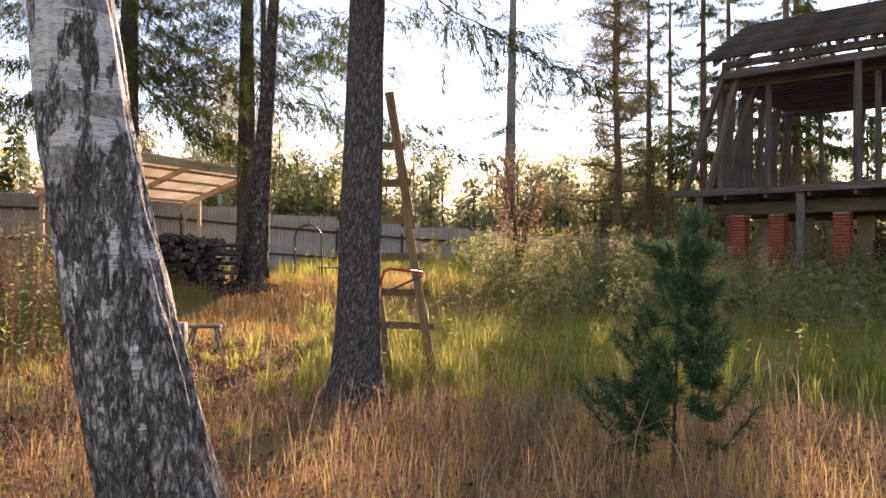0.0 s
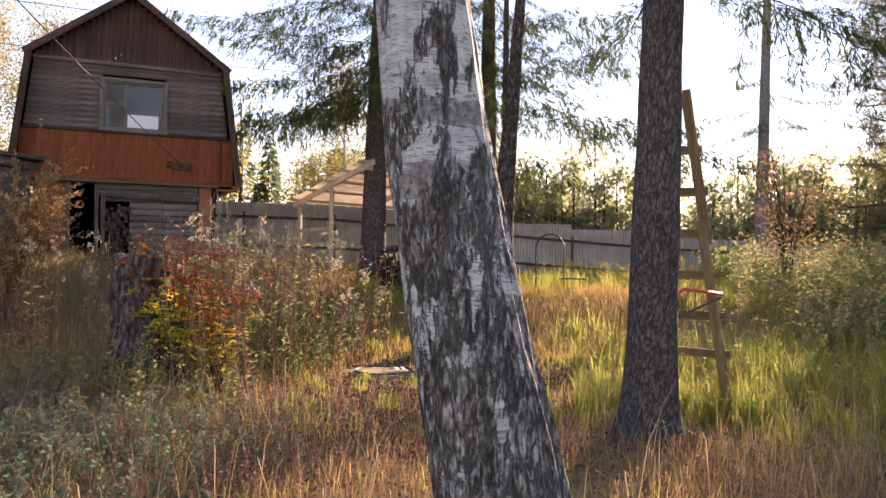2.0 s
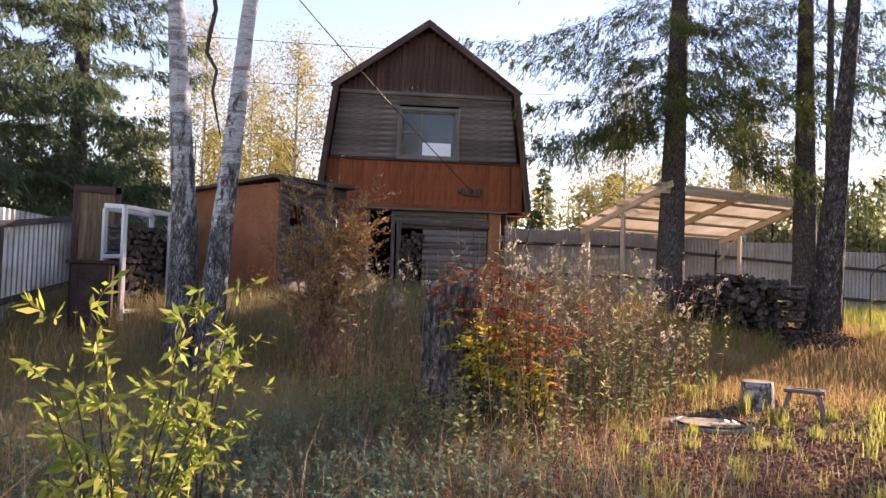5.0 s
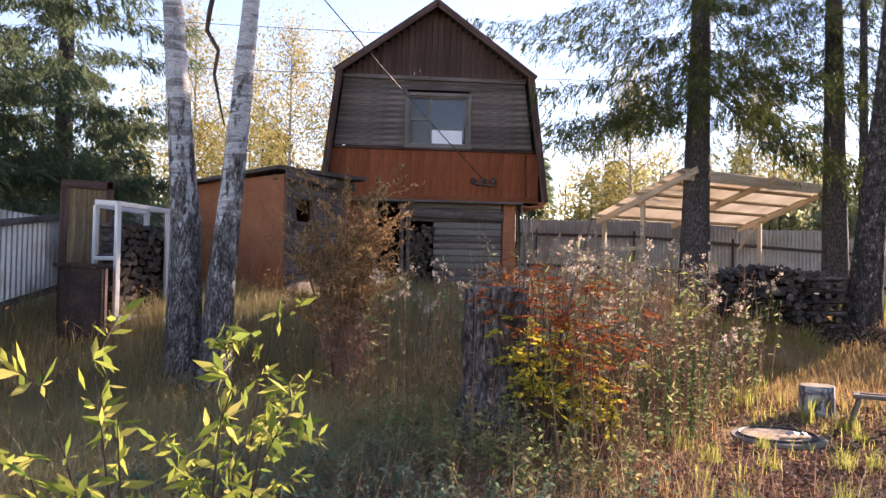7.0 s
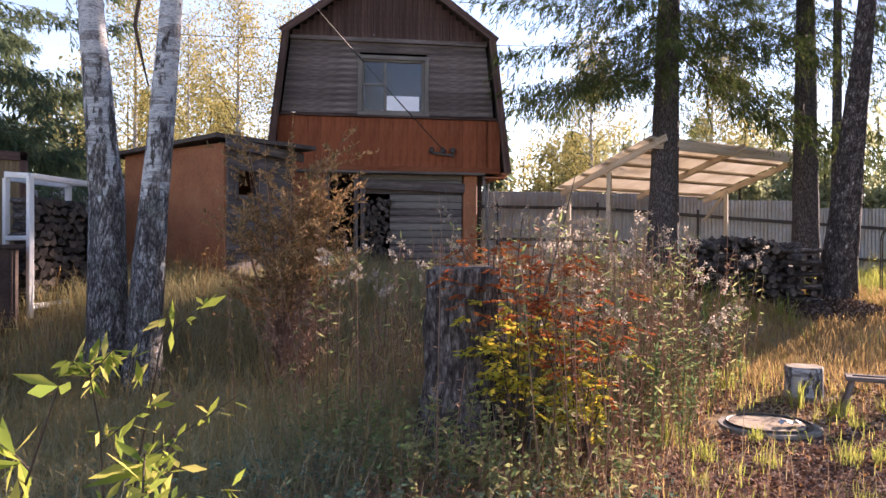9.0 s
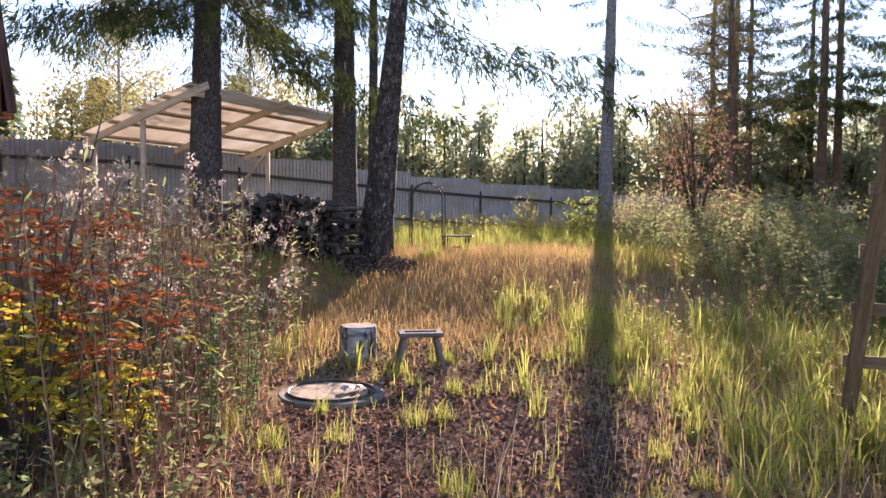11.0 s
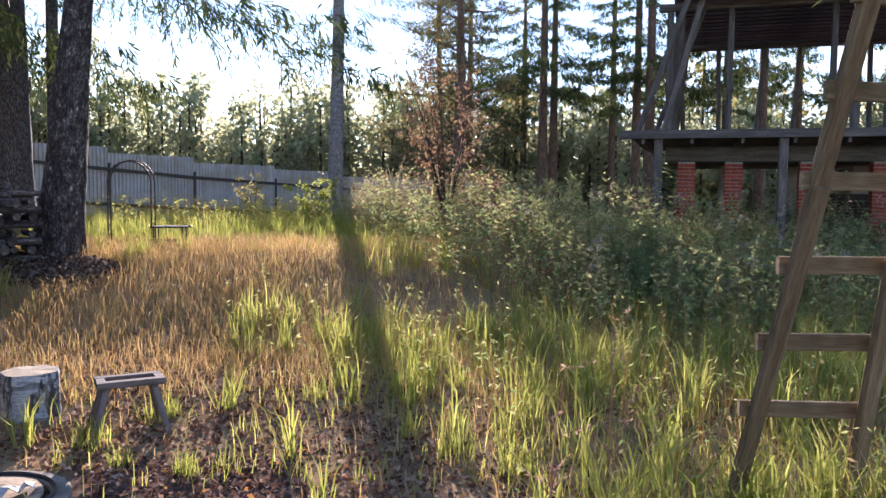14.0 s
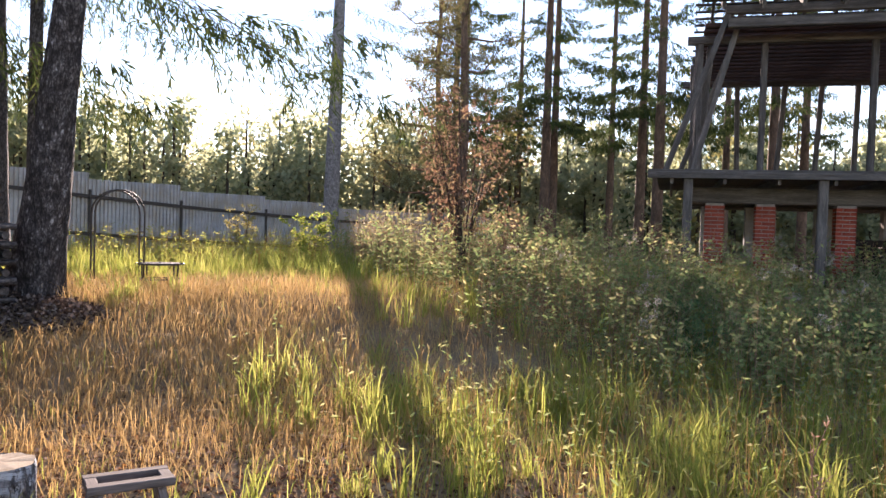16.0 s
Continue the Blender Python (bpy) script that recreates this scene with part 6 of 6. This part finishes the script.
def lush(x, y):
    """1 where long green grass stands."""
    return np.clip(step(-3.6, -1.8, x + 0.35 * (y - 11)) * step(8.0, 9.6, y + 0.35 * x) * (1 - step(14.0, 17, y - 0.7 * x)) * (0.45 + 0.55 * wave(x, y, 1.35, 0.9)) + 0.9 * step(20, 23, y) * (1 - step(27, 31, y)) * (x > -6) + 0.35 * (wave(x, y, 1.1, 2.0) > 0.62) * step(7.5, 9, y), 0, 1) * (1 - 0.93 * bare(x, y))


def near(x, y):
    return np.clip(1.25 - np.hypot(x + 2.5, y - 7) / 26, 0.12, 1)


pts, r = scatter(250000, (-16, 10, 0.5, 33), 201, lambda x, y: clear_of(x, y) * near(x, y) * (1 - 0.97 * bare(x, y)) * (1 - 0.55 * lush(x, y)) * (0.35 + 0.65 * wave(x, y, 1.6)) * 0.85)
h = r.uniform(0.10, 0.30, len(pts)) * (0.55 + 0.9 * wave(pts[:, 0], pts[:, 1], 0.9, 1.0))
stuff("dry_grass", blades(pts, h, 0.006, 0.9, r), M_STRAW, "dry straw-coloured meadow grass, matted and bent", "grass")
pts, r = scatter(160000, (-9, 6, 1.5, 27), 206, lambda x, y: clear_of(x, y) * near(x, y) * (1 - 0.95 * bare(x, y)) * (1 - 0.5 * lush(x, y)) * 0.62)
stuff("dry_grass", blades(pts, r.uniform(0.05, 0.17, len(pts)), 0.006, 1.7, r), M_STRAW, "flattened straw-coloured grass close to the ground", "grass")

def tufts(pts, each, spread, hmin, hmax, width, r):
    """Tufts of arching blades that spread from their centres."""
    n = len(pts)
    size = r.uniform(0.5, 1.0, n)
    a, q = r.uniform(0, 6.28, (n, each)), np.sqrt(r.uniform(0, 1, (n, each))) * spread
    base = pts[:, None] + np.stack([q * np.cos(a), q * np.sin(a), 0 * q], -1) * size[:, None, None]
    h = (r.uniform(hmin, hmax, (n, each)) * size[:, None] * (1 - 0.35 * (q / spread) ** 2)).ravel()
    return blades(base.reshape(-1, 3), h, width, 0.95, r)


pts, r = scatter(11000, (-8, 10, 2, 31), 202, lambda x, y: clear_of(x, y) * near(x, y) * lush(x, y) * (0.25 + 0.75 * wave(x, y, 3.1, 0.6)))
stuff("green_grass", tufts(pts, 24, 0.12, 0.25, 0.9, 0.013, r), M_GREEN, "long yellow-green grass standing in arching tufts", "grass")
pts, r = scatter(26000, (-8, 10, 2, 31), 204, lambda x, y: clear_of(x, y) * near(x, y) * np.clip(lush(x, y) + 0.12, 0, 1))
stuff("green_grass", tufts(pts, 5, 0.16, 0.12, 0.4, 0.008, r), M_GREEN, "short green grass between the tufts", "grass")
pts, r = scatter(80000, (-14, -6.6, 4.5, 14.5), 207, lambda x, y: clear_of(x, y) * (0.35 + 0.65 * wave(x, y, 2.3, 1.4)))
stuff("meadow_grass", blades(pts, r.uniform(0.12, 0.5, len(pts)), 0.007, 1.6, r), M_MEADOW, "grey-green and straw meadow grass before the house", "grass")
pts, r = scatter(46000, (-9.5, 0.5, 13.2, 21.5), 209, lambda x, y: clear_of(x, y) * (0.4 + 0.6 * wave(x, y, 2.0, 0.8)) * (1 - bare(x, y)) * (1 - step(-2.5, 0.4, x)))
stuff("meadow_grass", blades(pts, r.uniform(0.08, 0.32, len(pts)), 0.008, 1.6, r), M_STRAW, "trampled golden straw grass over the meadow", "grass")
pts, r = scatter(2600, (-8.5, 3.5, 2.0, 9.5), 208, lambda x, y: clear_of(x, y) * (0.2 + 0.8 * wave(x, y, 2.9, 0.2)))
stuff("dry_stalks", blades(pts, r.uniform(0.35, 0.85, len(pts)), 0.005, 1.3, r), M_REED, "thin pale arching stalks above the low weeds", "grass")
pts, r = scatter(34, (-5.6, -1.5, 6.5, 13), 205, lambda x, y: clear_of(x, y) * bare(x, y))
stuff("green_grass", tufts(pts, 60, 0.16, 0.15, 0.45, 0.008, r), M_GREEN, "single green tufts in the leaf-strewn clearing", "grass")

pts, r = scatter(150000, (-9, 4, 0.5, 16), 203, lambda x, y: clear_of(x, y) * np.clip(0.25 + bare(x, y), 0, 1))
pts[:, 2] += 0.012
dirs = r.normal(size=(len(pts), 3)) * np.array([1, 1, 0.35])
stuff("fallen_leaves", leaves(pts, dirs, 0.044, r, 0.4, 0.75), M_LITTER, "brown fallen birch leaves strewn over the ground", "leaves")


pts, r = scatter(16000, (-7.6, -3.4, 16.9, 19.8), 223, lambda x, y: heap(x, y) > 0.25)
pts[:, 2] += 0.16 * heap(pts[:, 0], pts[:, 1]) * r.uniform(0.2, 1.0, len(pts))
stuff("fallen_leaves", leaves(pts, r.normal(size=(len(pts), 3)) * np.array([1, 1, 0.5]), 0.06, r, 0.4, 0.7), M_HEAP, "dark rotting leaves and bark heaped round the tree feet", "leaves")


def weeds(name, n, box, seed, density, hmin, hmax, leaf_mat, stem_mat, leaf, label, count=18, slim=0.3, heads=None, lean=0.18, leaf_low=0.15, stem_w=0.0035):
    pts, r = scatter(n, box, seed, density)
    m = len(pts)
    H = r.uniform(hmin, hmax, m)
    tip = pts + np.stack([r.normal(size=m) * lean * H, r.normal(size=m) * lean * H, H], 1)
    stuff(name, strands(pts - np.array([0, 0, 0.03]), tip, stem_w), stem_mat, label + ", bare stems", "weeds")
    w = r.uniform(leaf_low, 1.0, (m, count, 1))
    base = (pts[:, None] + (tip - pts)[:, None] * w).reshape(-1, 3)
    dirs = r.normal(size=(m * count, 3)) * np.array([1, 1, 0.5]) + np.array([0, 0, 0.15])
    stuff(name, leaves(base, dirs, leaf, r, 0.25, slim), leaf_mat, label, "weeds")
    if heads:
        k = r.uniform(0, 1, m) < heads
        q, low = tip[k], pts[k]
        w = r.uniform(0.88, 1.02, (len(q), 9, 1))
        c = (low[:, None] + (q - low)[:, None] * w + r.normal(size=(len(q), 9, 3)) * np.array([0.06, 0.06, 0.03])).reshape(-1, 3)
        f = (c[:, None] + r.normal(size=(len(c), 14, 3)) * 0.013).reshape(-1, 3)
        stuff(name, leaves(f, r.normal(size=(len(f), 3)), 0.027, r, 0.2, 0.6), M_FLUFF, "pale fluffy seed heads on withered stems", "seed heads")


band = lambda x, y: ((x + 6.5) ** 2 + (y - 8.0) ** 2 > 0.9) * clear_of(x, y) * np.exp(-(((x + 6.6 + 0.22 * (y - 10)) / 1.4) ** 2)) * step(6.8, 8.2, y) * (1 - step(12.8, 15, y)) * step(-5.0, -5.5, x)
weeds("fireweed", 1900, (-11, -3.5, 6.5, 17), 211, band, 1.0, 2.05, M_WEED, M_BROWN, 0.085, "tall withering fireweed with brown and green leaves", 30, 0.2, heads=0.35, lean=0.08, stem_w=0.006)
weeds("goldenrod", 420, (-7.5, -4.5, 8.8, 13), 221, band, 0.7, 1.25, M_HERB, M_HERB, 0.07, "green leafy stalks among the withered weeds", 40, 0.22, heads=0.2, lean=0.06, stem_w=0.006)
weeds("withered_weeds", 3600, (-11, -3.5, 6.5, 17), 212, band, 0.7, 1.95, M_BROWN, M_BROWN, 0.05, "dead brown weed stalks with curled leaves", 20, 0.22, lean=0.14, stem_w=0.0055)
weeds("low_herbs", 560, (-8.2, -4.8, 6.4, 8.6), 222, lambda x, y: clear_of(x, y) * np.exp(-(((x + 6.5) / 1.1) ** 2 + ((y - 7.6) / 0.7) ** 2)), 0.2, 0.7, M_WEED, M_BROWN, 0.06, "green herbs and nettles crowding round the stump", 26, 0.4)
front = lambda x, y: clear_of(x, y) * step(2.2, 3.2, y) * (1 - step(6.8, 8.0, y + 0.3 * x)) * (0.25 + 0.75 * wave(x, y, 1.9, 0.3))
weeds("withered_weeds", 9000, (-7, 3.5, 1.8, 9), 213, front, 0.12, 0.42, M_REDWEED, M_REDWEED, 0.019, "low reddish-brown withered weeds", 20, 0.35, stem_w=0.002)
weeds("low_herbs", 7500, (-9, -3.2, 2.2, 8), 214, lambda x, y: clear_of(x, y) * np.exp(-(((x + 5.6) / 1.5) ** 2 + ((y - 5.0) / 1.7) ** 2)), 0.12, 0.40, M_BLUEHERB, M_BROWN, 0.045, "low blue-green herbs in the shade", 18, 0.4)
weeds("meadow_weeds", 1400, (-14, -6.5, 3.5, 13), 215, lambda x, y: clear_of(x, y) * 0.6, 0.3, 0.8, M_STRAW, M_STRAW, 0.05, "thin dry meadow stalks", 8, 0.2)
weeds("meadow_weeds", 2600, (-3, 7, 7, 19), 216, lambda x, y: clear_of(x, y) * 0.8 * lush(x, y), 0.4, 0.85, M_WEED, M_STRAW, 0.06, "green and straw weed stalks in the long grass", 9, 0.25)
weeds("meadow_weeds", 900, (0.3, 5.0, 16.5, 25), 224, lambda x, y: 0.35 + 0.65 * wave(x, y, 1.7, 0.5), 0.6, 1.6, M_WEED, M_BROWN, 0.09, "tall yellowing weeds round the young rowan", 26, 0.3)
weeds("nettles", 3400, (1.2, 10, 12.2, 19), 217, lambda x, y: 0.85 * step(11.8, 14.5, y + 0.35 * x - 1.2) * (0.35 + 0.65 * wave(x, y, 2.2)), 0.45, 1.3, M_WEED, M_BROWN, 0.08, "dark green nettles and weeds under the house frame", 22, 0.4, heads=0.03)
pts, r = scatter(30, (0.9, 2.3, 23.8, 25.6), 218, lambda x, y: 0.95 + 0 * x)
stuff("tall_reeds", tufts(pts, 45, 0.22, 0.9, 2.3, 0.014, r), M_REED, "tall straw-coloured reed grass clump", "grass")
weeds("meadow_weeds", 1500, (-5, 2.5, 24, 32.5), 219, lambda x, y: 0.8 + 0 * x, 0.4, 0.9, M_GREEN, M_STRAW, 0.1, "grass and weeds along the fence", 10, 0.15)

# bricks of the piers
BRICK = Geo().beam((-0.12, 0, 0), (0.12, 0, 0), 0.115, 0.062, c=0.06).mesh("brick", M_BRICK)
for pier, u, v, base, top in PIERS:
    ang = math.degrees(math.atan2(u.y, u.x))
    for row in range(int(top / 0.077)):
        for side in range(4):
            a = ang + 90 * side
            n = Vector((-math.sin(radians(a)), math.cos(radians(a)), 0))
            e = Vector((math.cos(radians(a)), math.sin(radians(a)), 0))
            p = base + n * -0.125 + e * (0.062 if row % 2 else -0.062) + Vector((0, 0, 0.03 + row * 0.077))
            part("brick", BRICK, None, pier, m=pose(p.x, p.y, p.z, 0, 0, a))
